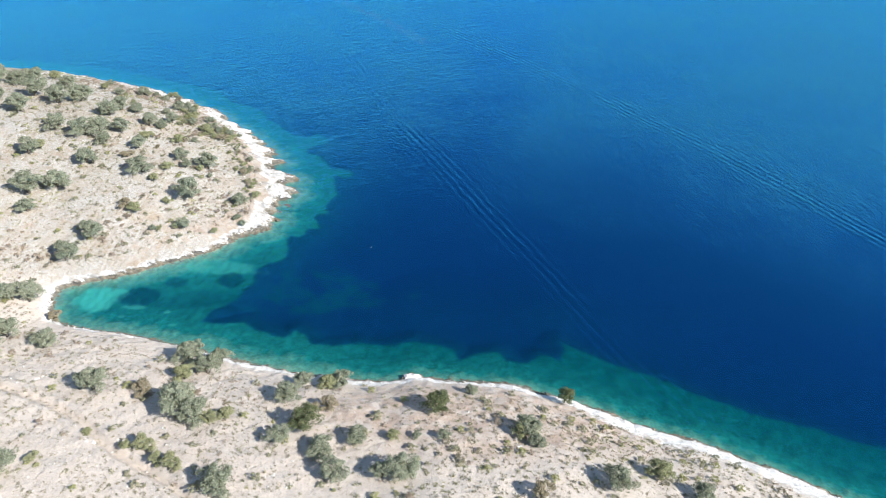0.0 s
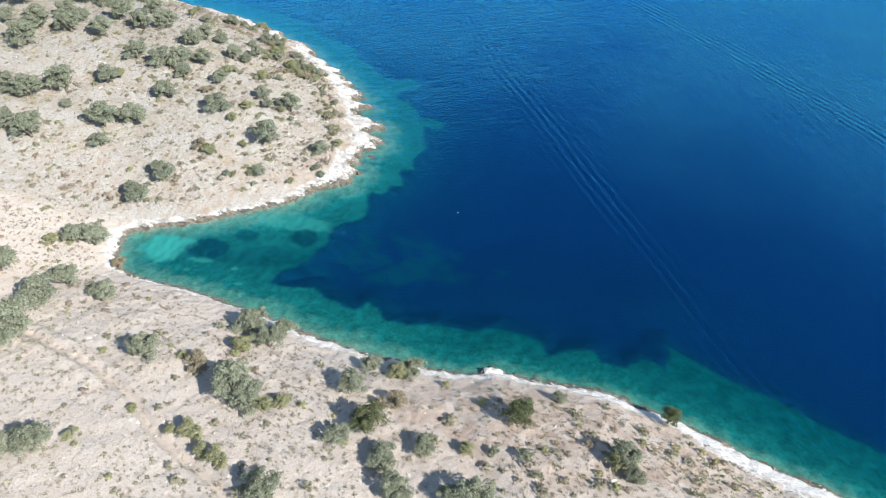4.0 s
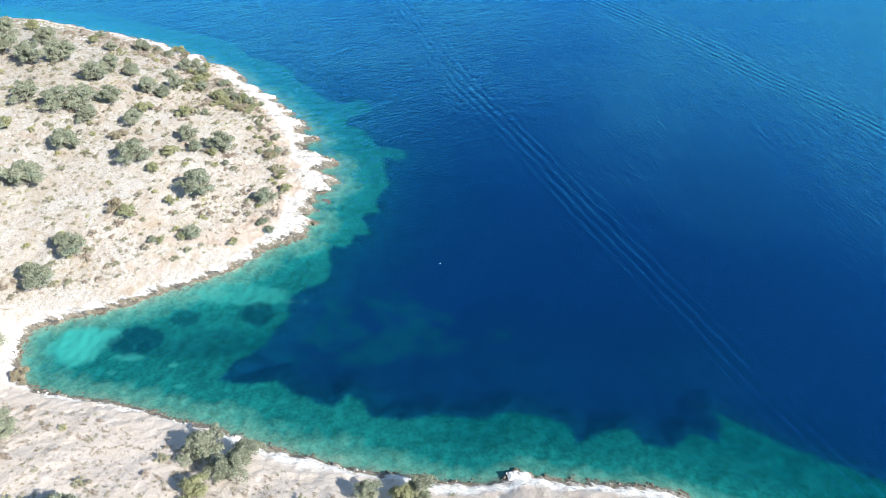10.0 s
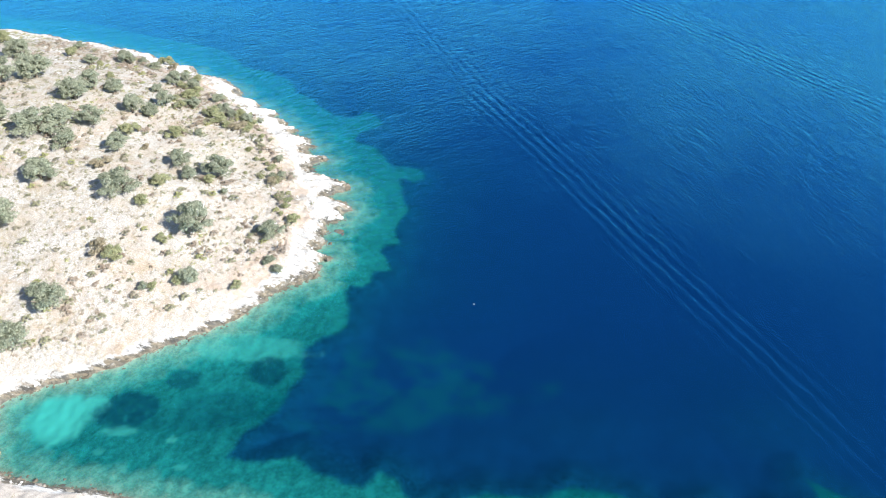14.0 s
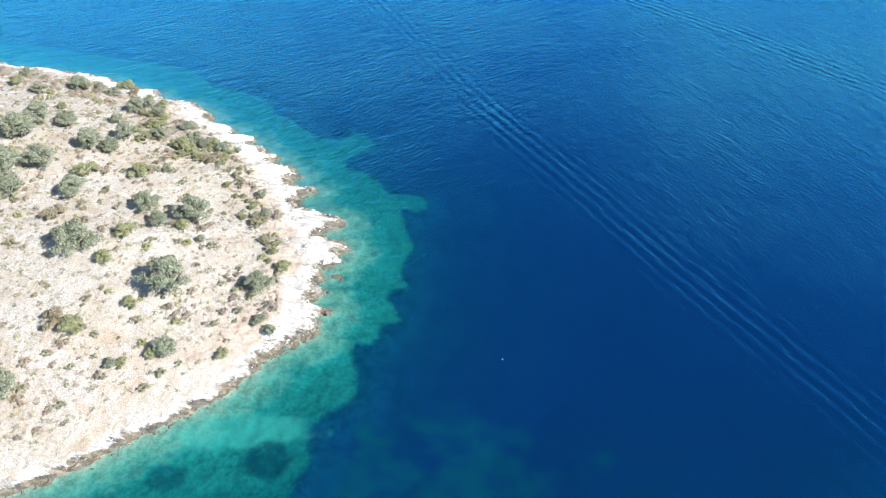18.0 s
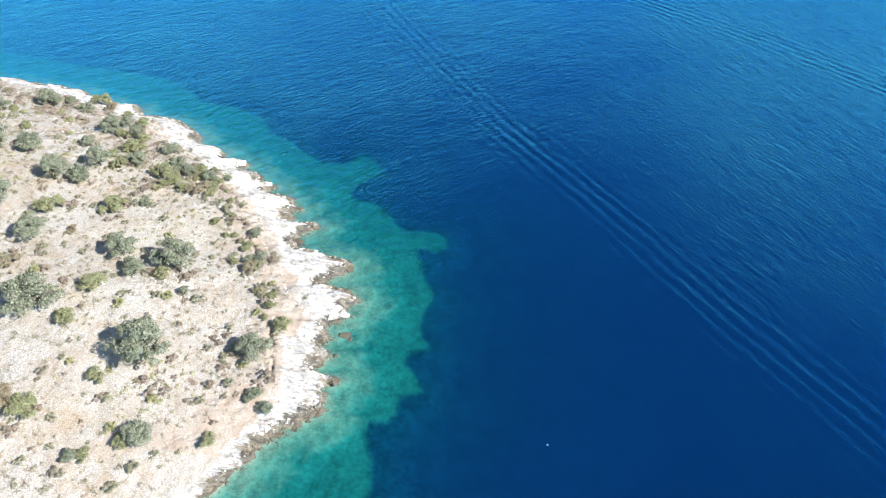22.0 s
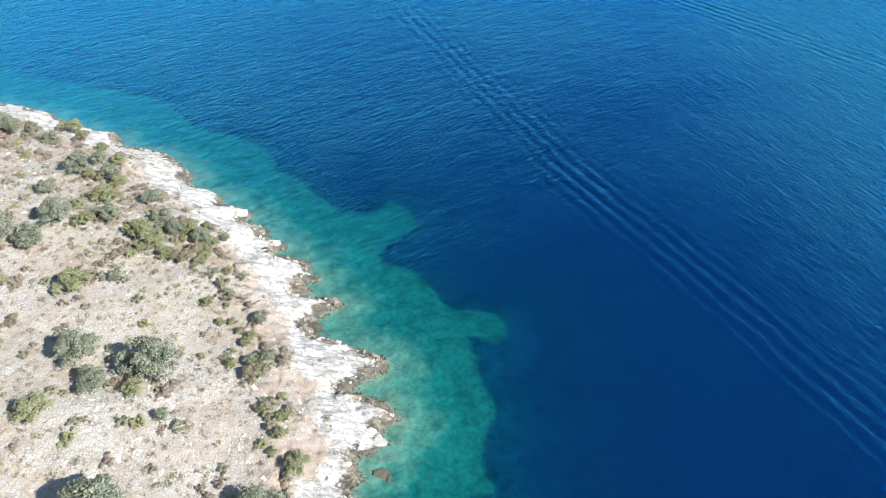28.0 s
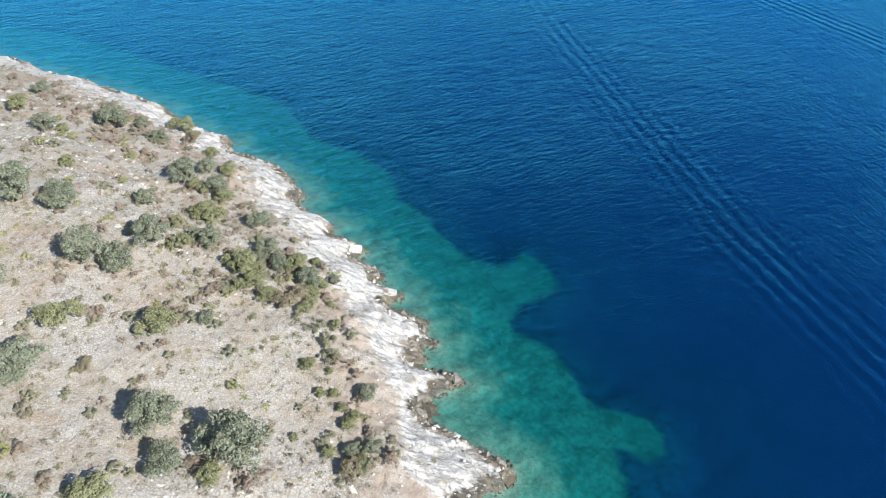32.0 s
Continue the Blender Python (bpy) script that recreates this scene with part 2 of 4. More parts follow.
def water_material():
    m = Nodes("sea_water")
    # wind ripples run one way, with longer swell and the waves of a boat's wake over them
    where = m.node("SeparateXYZ", Vector=m.node("NewGeometry").outputs["Position"])
    lean = m.math("MULTIPLY_ADD", where.outputs["Y"], -0.3, m.math("ADD", where.outputs["X"], 30.0))
    cross = m.span(lean, 5.0, 50.0, 1.0, 0.25)
    along = m.math("SUBTRACT", 1.2, cross)
    first = m.math("ADD", m.math("MULTIPLY", m.noise(1.05, 5, 0.64, m.place((0.6, 1.8, 1), 1.15)), 0.21), m.math("MULTIPLY", m.noise(0.32, 3, 0.6, m.place((0.6, 1.7, 1), 1.3)), 0.24))
    second = m.math("ADD", m.math("MULTIPLY", m.noise(1.05, 5, 0.64, m.place((0.6, 1.8, 1), -0.65)), 0.19), m.math("MULTIPLY", m.noise(0.32, 3, 0.6, m.place((0.7, 1.6, 1), -0.45)), 0.2))
    # calm in the lee of the bay, livelier out at sea
    gusts = m.span(m.noise(0.035, 3), 0.3, 0.7, 0.8, 1.1)
    gusts = m.math("MULTIPLY", gusts, m.span(m.math("MULTIPLY_ADD", where.outputs["X"], 0.2, where.outputs["Y"]), 48.0, 138.0, 0.30, 0.92))
    ripple = m.math("MULTIPLY", m.math("ADD", m.math("MULTIPLY", first, along), m.math("MULTIPLY", second, cross)), gusts)
    wake = m.math("MULTIPLY", m.math("SINE", m.math("MULTIPLY", m.math("ADD", m.attr("wake_across"), m.math("MULTIPLY", m.math("SUBTRACT", m.noise(0.2, 3), 0.5), 1.1)), 3.8)), m.attr("wake"))
    wake = m.math("MULTIPLY", wake, m.span(m.noise(0.12, 3), 0.35, 0.65, 0.7, 1.0))
    h = m.math("ADD", ripple, m.math("MULTIPLY", wake, 0.044))
    normal = m.bump(h, 1.0, 1.0)
    gloss = m.node("BsdfGlossy", Color=(0.06, 0.43, 0.86, 1), Roughness=0.07, Normal=normal)
    clear = m.node("BsdfTransparent", Color=(0.93, 0.98, 1.0, 1))
    facing = m.node("LayerWeight", Blend=0.5, Normal=normal).outputs["Facing"]
    mirror = m.math("MULTIPLY_ADD", m.math("POWER", facing, 4.2), 3.1, 0.02)
    mixed = m.node("MixShader", **{"0": mirror, "1": clear.outputs[0], "2": gloss.outputs[0]})
    froth = m.node("BsdfDiffuse", Color=(0.45, 0.7, 0.85, 1))
    lace = m.math("MULTIPLY", m.attr("foam"), m.span(m.noise(0.5, 4, 0.7), 0.4, 0.7, 0.0, 0.09))
    topped = m.node("MixShader", **{"0": lace, "1": mixed.outputs[0], "2": froth.outputs[0]})
    m.tree.links.new(topped.outputs[0], m.out.inputs[0])
    return m.mat


def leaf_material(name, dark, light, dry):
    m = Nodes(name)
    rnd = m.node("ObjectInfo").outputs["Random"]
    isle = m.node("NewGeometry").outputs["Random Per Island"]
    col = m.mix(isle, dark, light)
    col = m.mix(m.span(m.noise(0.9, 3, 0.5), 0.5, 0.72, 0.0, 0.45), col, dry)
    col = m.mix(m.math("MULTIPLY", rnd, 0.35), col, light)
    m.finish(col, 0.75, None, 0.25)
    face = m.out.inputs[0].links[0].from_socket
    through_leaf = m.node("BsdfTranslucent", Color=m.mix(0.35, col, (0.40, 0.42, 0.16)))
    both = m.node("MixShader", **{"0": 0.28, "1": face, "2": through_leaf.outputs[0]})
    m.tree.links.new(both.outputs[0], m.out.inputs[0])
    return m.mat


def stone_material(name, low, high):
    m = Nodes(name)
    rnd = m.math("ADD", m.math("MULTIPLY", m.node("ObjectInfo").outputs["Random"], 0.5),
                 m.math("MULTIPLY", m.node("NewGeometry").outputs["Random Per Island"], 0.5))
    col = m.mix(rnd, low, high)
    col = m.mix(m.span(m.noise(4.0, 5, 0.65), 0.48, 0.66, 0.0, 0.6), col, (0.40, 0.36, 0.30))
    tide = m.math("ADD", m.height_of(), m.math("MULTIPLY", m.math("SUBTRACT", m.noise(1.1, 4), 0.5), 1.2))
    col = m.mix(m.span(tide, 0.50, 0.28, 0.0, 0.9), col, (0.12, 0.10, 0.07))
    return m.finish(col, 0.92, m.bump(m.noise(6.0, 5, 0.7), 0.6, 0.08), 0.2)


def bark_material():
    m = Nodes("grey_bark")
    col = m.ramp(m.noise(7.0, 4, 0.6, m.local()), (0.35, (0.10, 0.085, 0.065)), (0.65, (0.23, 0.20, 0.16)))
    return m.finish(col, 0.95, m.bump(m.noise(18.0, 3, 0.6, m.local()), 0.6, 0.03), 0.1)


GROUND, WATER = ground_material(), water_material()
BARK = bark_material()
OAK_LEAF = leaf_material("grey_green_oak_leaves", (0.115, 0.135, 0.090), (0.37, 0.39, 0.285), (0.42, 0.40, 0.30))
MASTIC_LEAF = leaf_material("fresh_green_mastic_leaves", (0.18, 0.195, 0.10), (0.39, 0.39, 0.22), (0.42, 0.39, 0.25))
DRY_LEAF = leaf_material("brown_dry_thorn_twigs", (0.22, 0.18, 0.12), (0.38, 0.33, 0.23), (0.38, 0.30, 0.21))
HERB_LEAF = leaf_material("grey_dwarf_scrub", (0.20, 0.18, 0.13), (0.37, 0.34, 0.255), (0.38, 0.30, 0.22))
RED_TWIG = leaf_material("reddish_dry_twigs", (0.28, 0.215, 0.165), (0.44, 0.36, 0.29), (0.42, 0.32, 0.25))
DARK_LEAF = leaf_material("dark_green_leaves", (0.045, 0.065, 0.03), (0.17, 0.19, 0.095), (0.26, 0.25, 0.14))
LIME_LEAF = leaf_material("yellow_green_leaves", (0.27, 0.28, 0.11), (0.45, 0.44, 0.22), (0.42, 0.39, 0.22))
OLIVE_LEAF = leaf_material("olive_low_leaves", (0.22, 0.22, 0.135), (0.40, 0.385, 0.26), (0.40, 0.35, 0.24))
STRAW = leaf_material("dead_straw", (0.30, 0.25, 0.15), (0.46, 0.40, 0.27), (0.42, 0.30, 0.20))
WET_STONE = stone_material("dark_weathered_limestone", (0.13, 0.115, 0.09), (0.34, 0.31, 0.26))
PALE_STONE = stone_material("pale_limestone", (0.42, 0.39, 0.34), (0.72, 0.70, 0.66))
# ---------------------------------------------------------------- the lie of the land
SOUTH_SHORE = [(74.2, 17.2), (59.7, 25.7), (54.9, 27.2), (51.8, 28.8), (48.6, 30.8), (44.5, 32.7), (41.6, 33.8), (38.7, 34.9),
               (35.0, 36.2), (31.1, 36.5), (26.4, 37.2), (23.2, 37.4), (21.2, 38.0), (19.7, 37.1), (17.8, 36.6), (13.4, 36.8),
               (8.8, 37.7), (3.8, 38.6), (-2.3, 40.2), (-6.9, 41.8), (-11.7, 43.7), (-16.5, 44.9), (-22.4, 46.7), (-29.1, 47.7),
               (-33.6, 49.3), (-35.9, 53.0)]
COVE_SHORE = [(-36.7, 56.9), (-35.1, 58.7), (-32.3, 59.7), (-29.4, 60.9), (-26.5, 62.1), (-23.7, 63.9), (-20.7, 65.4),
              (-17.6, 67.0), (-16.0, 68.0), (-14.3, 69.1), (-13.6, 70.1), (-12.2, 71.8), (-10.7, 73.6), (-9.2, 74.7)]
CAPE_SHORE = [(-7.6, 75.5), (-6.0, 76.4), (-5.5, 77.6), (-6.1, 78.9), (-4.4, 79.9), (-6.0, 80.4), (-6.6, 81.4), (-5.1, 82.8), (-6.7, 84.6),
              (-5.2, 85.3), (-6.0, 86.5), (-4.6, 87.6), (-3.4, 88.2), (-3.6, 89.3), (-2.4, 90.2), (-3.1, 91.6), (-5.2, 92.6), (-6.7, 93.0),
              (-5.0, 94.2), (-3.5, 94.9), (-3.0, 96.0), (-4.4, 96.9), (-6.8, 98.1), (-9.2, 99.4), (-10.1, 100.2), (-9.7, 100.9), (-8.7, 102.2),
              (-6.9, 103.4), (-7.4, 103.9), (-9.5, 104.3), (-11.0, 104.9), (-9.8, 105.3), (-10.2, 106.2), (-11.2, 106.5), (-8.9, 107.0),
              (-9.8, 107.6), (-10.2, 109.2), (-11.5, 109.8), (-13.9, 110.8), (-12.6, 112.2), (-14.5, 113.1), (-15.0, 115.1)]
NORTH_SHORE = [(-17.2, 116.2), (-16.5, 117.6), (-18.3, 118.7), (-19.9, 119.5), (-20.2, 121.0), (-22.7, 122.4), (-24.3, 123.9), (-23.7, 125.2),
               (-25.7, 127.6), (-27.5, 129.7), (-30.5, 131.0), (-32.8, 131.5), (-34.2, 132.8), (-33.9, 134.2), (-38.9, 136.2), (-44.6, 140.8),
               (-49.5, 142.6), (-54.5, 144.7), (-58.4, 145.8), (-72.0, 151.5), (-88.0, 153.8), (-105.0, 154.5), (-122.0, 152.0)]
# where the bare white rock of the cape gives way to soil
ROCK_EDGE = [(-12.7, 74.4), (-10.8, 75.5), (-9.6, 77.2), (-9.3, 80.6), (-8.8, 84.3), (-7.4, 86.8), (-8.0, 89.1), (-8.9, 93.0), (-10.4, 95.5),
             (-10.8, 97.5), (-11.5, 100.3), (-13.7, 104.3), (-14.6, 107.1), (-17.0, 109.6), (-19.0, 112.0), (-21.0, 114.6), (-23.6, 118.6),
             (-25.7, 120.3), (-27.9, 122.4), (-30.1, 126.4), (-33.0, 128.3), (-36.8, 129.6), (-41.0, 133.5), (-50.0, 138.8), (-60.0, 142.5)]
COAST = [(4000, -2500), (160, -30)] + SOUTH_SHORE + COVE_SHORE + CAPE_SHORE + NORTH_SHORE + [(-170, 135), (-400, 90), (-4000, -300)]
REEF_SOUTH = [(75.2, 30.1), (69.7, 32.1), (64.7, 34.7), (57.5, 39.4), (54.0, 40.8), (51.2, 42.5), (48.0, 45.0), (44.6, 47.5),
              (45.2, 45.0), (44.2, 43.0), (40.8, 43.6), (38.4, 41.7), (35.7, 42.4), (34.4, 44.5), (31.9, 43.8), (28.3, 42.2),
              (27.8, 44.6), (25.7, 46.0), (22.2, 47.1), (18.4, 45.8), (13.6, 46.5), (10.0, 45.2), (5.8, 45.6), (4.9, 47.4),
              (3.3, 48.9), (1.6, 47.2), (-0.9, 47.8), (-4.2, 49.7), (-5.6, 51.0), (-8.5, 50.1), (-12.3, 50.6), (-11.1, 54.1),
              (-7.7, 56.5), (-6.8, 59.8), (-5.8, 62.0)]
REEF_CAPE = [(-6.4, 64.9), (-4.1, 67.2), (-1.5, 68.6), (-1.8, 73.8), (-1.3, 75.6), (-0.1, 75.0), (1.0, 75.9), (1.4, 78.1), (3.3, 78.4), (2.0, 81.7),
             (2.6, 83.6), (4.6, 84.0), (4.0, 86.2), (4.7, 88.6), (5.6, 91.7), (4.8, 93.8), (4.8, 96.9), (4.3, 99.2), (6.5, 98.6), (7.8, 99.6),
             (8.1, 101.1), (7.4, 102.3), (4.8, 102.6), (3.4, 102.8), (2.6, 104.4), (1.7, 106.4), (-0.1, 108.7), (-2.2, 109.4), (-3.2, 111.4),
             (-2.3, 113.2), (0.2, 114.6), (1.2, 116.0), (1.1, 118.0), (-0.2, 119.9), (-1.6, 120.6), (-2.5, 118.9), (-4.2, 118.4), (-6.5, 118.7),
             (-9.2, 121.4), (-11.2, 124.5), (-14.4, 127.6), (-15.0, 130.3), (-18.5, 134.5), (-25.5, 138.0), (-31.0, 145.5), (-43.2, 150.9), (-65.2, 160.6)]
REEF = [(4000, -2460), (165, -8)] + REEF_SOUTH + REEF_CAPE + [(-92, 165), (-125, 163), (-180, 144), (-400, 100), (-4000, -280)]
BEHIND = [(-4500, -4500), (4500, -4500)]


def lattice(ix, iy, seed):
    h = (ix * 374761393 + iy * 668265263 + seed * 974634777) & 0xFFFFFFFF
    h = ((h ^ (h >> 13)) * 1274126177) & 0xFFFFFFFF
    return ((h ^ (h >> 16)) & 0xFFFF) / 32767.5 - 1.0


def wobble(x, y, size, seed=1, octaves=1):
    """Smooth noise from -1 to 1 with features of that size in metres."""
    total, gain, norm = 0.0, 1.0, 0.0
    for o in range(octaves):
        u, v = np.asarray(x, float) / size, np.asarray(y, float) / size
        iu, iv = np.floor(u).astype(np.int64), np.floor(v).astype(np.int64)
        fu, fv = u - iu, v - iv
        fu, fv = fu * fu * (3 - 2 * fu), fv * fv * (3 - 2 * fv)
        a, b = lattice(iu, iv, seed + o), lattice(iu + 1, iv, seed + o)
        c, d = lattice(iu, iv + 1, seed + o), lattice(iu + 1, iv + 1, seed + o)
        total = total + gain * ((a + (b - a) * fu) * (1 - fv) + (c + (d - c) * fu) * fv)
        norm, gain, size = norm + gain, gain * 0.5, size * 0.5
    return total / norm


def smooth(a, b, v):
    """0 at a, 1 at b, eased; a may be the larger."""
    k = np.clip((v - a) / (b - a), 0, 1)
    return k * k * (3 - 2 * k)


def line_gap(x, y, line):
    """How far each place lies from a line of points."""
    best = np.full(np.shape(x), 1e12)
    for (ax, ay), (bx, by) in zip(line, line[1:]):
        ex, ey = bx - ax, by - ay
        k = np.clip(((x - ax) * ex + (y - ay) * ey) / (ex * ex + ey * ey), 0, 1)
        best = np.minimum(best, (x - ax - k * ex) ** 2 + (y - ay - k * ey) ** 2)
    return np.sqrt(best)


def inside(x, y, ring):
    odd = np.zeros(np.shape(x), bool)
    for (ax, ay), (bx, by) in zip(ring, ring[1:] + ring[:1]):
        if ay != by:
            odd ^= ((ay > y) != (by > y)) & (x < (bx - ax) * (y - ay) / (by - ay) + ax)
    return odd


def signed(x, y, line):
    gap = line_gap(x, y, line)
    return np.where(inside(x, y, line + BEHIND), gap, -gap)


def from_shore(x, y):
    """Metres inland from the waterline, negative out at sea."""
    x, y = np.asarray(x, float), np.asarray(y, float)
    soft = 1 - 0.55 * smooth(70, 78, y)
    jx = soft * (0.3 * wobble(x, y, 2.6, 11, 2) + 0.28 * wobble(x, y, 0.9, 15, 2)) + (1 - soft) * 0.5 * wobble(x * 0.35, y, 0.8, 17, 2)
    jy = soft * (0.3 * wobble(x, y, 2.6, 21, 2) + 0.28 * wobble(x, y, 0.9, 25, 2))
    return signed(x + jx, y + jy, COAST) + 0.15


def on_shelf(x, y):
    x, y = np.asarray(x, float), np.asarray(y, float)
    return signed(x + 0.5 * wobble(x, y, 2.6, 31, 3), y + 0.5 * wobble(x, y, 2.6, 41, 3), REEF)


DITCH = [(-17.0, 109.1), (-16.2, 106.0), (-15.4, 102.6), (-14.8, 100.2), (-13.6, 98.1), (-13.1, 96.9), (-12.4, 95.3), (-11.5, 93.8), (-10.9, 91.5), (-10.4, 88.5), (-10.4, 86.2), (-10.5, 84.2), (-10.1, 82.2), (-10.0, 78.7)]
TRACK = [(-60.0, 34.0), (-42.0, 32.0), (-32.1, 29.0), (-22.5, 24.9), (-17.5, 21.8), (-11.8, 16.7), (-4.2, 12.0), (4.0, 5.0), (10.0, -10.0)]


def height(x, y, d=None, r=None):
    """The height of the ground, above and under the water."""
    x, y = np.asarray(x, float), np.asarray(y, float)
    d = from_shore(x, y) if d is None else d
    r = on_shelf(x, y) if r is None else r
    steep = 30 + 16 * smooth(46, 62, y) - 12 * smooth(95, 115, y)
    up = np.maximum(d, 0)
    land = 16.5 * (1 - np.exp(-up / steep)) + 0.10 * up * smooth(60, 400, up)
    # limestone shelves along the water, humps further up
    land = land + (0.16 + 0.3 * smooth(70, 78, y)) * smooth(0, 0.4, up) * (1 - smooth(4, 9, up))
    # tilted beds of limestone break off in steps, roughest at the water
    rock = smooth(0, 0.5, up) * (1 - 0.5 * smooth(0.9, 2.6, up)) * (1 - smooth(4.0, 8.0, up))
    rock = rock * (0.3 + 0.7 * smooth(68, 78, y))
    step = wobble((x * 0.98 - y * 0.18) * 0.35, y * 0.98 + x * 0.18, 1.3, 51, 3)
    seam = wobble((x * 0.98 - y * 0.18) * 0.3, y * 0.98 + x * 0.18, 0.55, 57, 2)
    land = land + rock * (0.08 + 0.5 * np.round(step * 4) / 4 + 0.22 * wobble(x, y, 0.8, 61, 2) - 0.3 * smooth(0.25, 0.5, seam))
    land = np.maximum(land, 0.03 + 0.25 * smooth(0.2, 1.5, up))
    land = land + smooth(2, 9, up) * (0.55 * wobble(x, y, 15, 71, 2) + 0.16 * wobble(x, y, 3.4, 81, 2) + 0.05 * wobble(x, y, 1.0, 91, 2))
    cut = line_gap(x + 0.35 * wobble(x, y, 1.6, 95, 2), y, DITCH)
    land = land - 0.55 * smooth(-0.3, 0.4, wobble(x, y, 2.0, 97, 2)) * (1 - smooth(0.05, 0.24, cut)) + 0.05 * (1 - smooth(0.3, 0.8, abs(cut - 0.6)))
    trail = line_gap(x, y, TRACK)
    land = land - 0.28 * (1 - smooth(0.2, 0.9, trail)) + 0.22 * (1 - smooth(0.3, 0.9, abs(trail - 1.2)))
    out = np.maximum(-d, 0)
    off = np.maximum(-r, 0)
    sea = 0.10 * smooth(0, 0.5, out) + (0.13 + 0.07 * smooth(5, 20, x) * smooth(56, 48, y)) * np.minimum(out, 5) + 0.06 * np.clip(out - 5, 0, 9)
    sea = sea + 0.6 * smooth(0.0, 4.0, off) + 1.3 * smooth(0, 26, off) + 0.002 * np.minimum(off, 800)
    mound = np.hypot((x - 5.0) / 13.0, (y - 59.0) / 7.0) + 0.2 * wobble(x, y, 6, 101, 2)
    sea = sea - np.minimum(np.clip(sea - 2.75, 0, 9), 0.9) * 0.75 * (1 - smooth(0.75, 1.0, mound))
    sea = sea - (0.10 * wobble(x, y, 1.5, 111, 2) + 0.07 * wobble(x, y, 0.7, 121, 1)) * smooth(0.1, 1.2, out) * (1 - smooth(0, 3, off))
    return np.where(d > 0, land, -sea)

# ---------------------------------------------------------------- ground and sea


def spread(near, far_low, far_high, step, fine=None):
    """Even steps over the near span, closer ones in its fine part, then wider and wider ones to the far ends."""
    mid = np.arange(near[0], near[1] + step / 2, step)
    if fine:
        mid = np.concatenate([mid[mid < fine[0]], np.arange(fine[0], fine[1], fine[2]), mid[mid > fine[1]]])
    grow = lambda end, sign: [near[sign > 0] + sign * g for g in np.cumsum(step * 1.32 ** np.arange(1, 40)) if g < abs(end - near[sign > 0])]
    return np.array([far_low] + grow(far_low, -1)[::-1] + list(mid) + grow(far_high, 1) + [far_high])


def sheet(name, xs, ys, zs, material, layers):
    """A mesh over a grid of places, with a number for each layer at each vertex."""
    nx, ny = len(xs), len(ys)
    gx, gy = np.meshgrid(xs, ys)
    co = np.stack([gx, gy, zs], -1).reshape(-1, 3)
    i = (np.arange(ny - 1)[:, None] * nx + np.arange(nx - 1)[None]).ravel()
    faces = np.stack([i, i + 1, i + nx + 1, i + nx], 1)
    me = bpy.data.meshes.new(name)
    me.vertices.add(len(co))
    me.vertices.foreach_set("co", co.ravel().astype(np.float32))
    me.loops.add(faces.size)
    me.loops.foreach_set("vertex_index", faces.ravel().astype(np.int32))
    me.polygons.add(len(faces))
    me.polygons.foreach_set("loop_start", np.arange(0, faces.size, 4, dtype=np.int32))
    me.polygons.foreach_set("loop_total", np.full(len(faces), 4, np.int32))
    me.polygons.foreach_set("use_smooth", np.ones(len(faces), bool))
    for m in material:
        me.materials.append(m)
    me.update(calc_edges=True)
    for key, values in layers.items():
        me.attributes.new(key, "FLOAT", "POINT").data.foreach_set("value", values.ravel().astype(np.float32))
    return new(name, me)


GX, GY = spread((-84, 76), -4600, 4600, 0.33, (-38, 0, 0.17)), spread((6, 152), -4600, 4600, 0.33, (72, 132, 0.17))
gx, gy = np.meshgrid(GX, GY)
inland, shelf = from_shore(gx, gy), on_shelf(gx, gy)
ground_z = height(gx, gy, inland, shelf)


def blot(cx, cy, rx, ry, seed):
    return 1 - smooth(0.72, 1.12, np.hypot((gx - cx) / rx, (gy - cy) / ry) + 0.34 * wobble(gx, gy, 2.0, seed, 3))


weed = np.maximum.reduce([blot(-24.0, 57.0, 3.0, 2.3, 201), blot(-22.0, 57.2, 1.8, 1.6, 211), blot(-18.6, 60.7, 2.1, 1.5, 202) * 0.7, blot(-9.6, 61.7, 2.5, 2.1, 203) * 0.9,
                          0.4 * blot(-14.0, 56.6, 4.6, 2.6, 212), 0.3 * blot(-20.0, 55.6, 3.0, 1.2, 213)])
sand = np.maximum.reduce([blot(-29.9, 55.6, 3.4, 3.0, 204), 0.8 * blot(-26.6, 57.4, 1.6, 1.2, 214), 0.45 * blot(-12, 65.0, 7, 2.0, 205), 0.5 * blot(-23.4, 54.3, 2.0, 0.7, 215),
                          0.6 * blot(-18.1, 53.1, 0.6, 0.5, 216), 0.4 * blot(-24.9, 51.8, 0.7, 0.5, 217), 0.4 * blot(-16.4, 49.8, 0.7, 0.4, 218)])
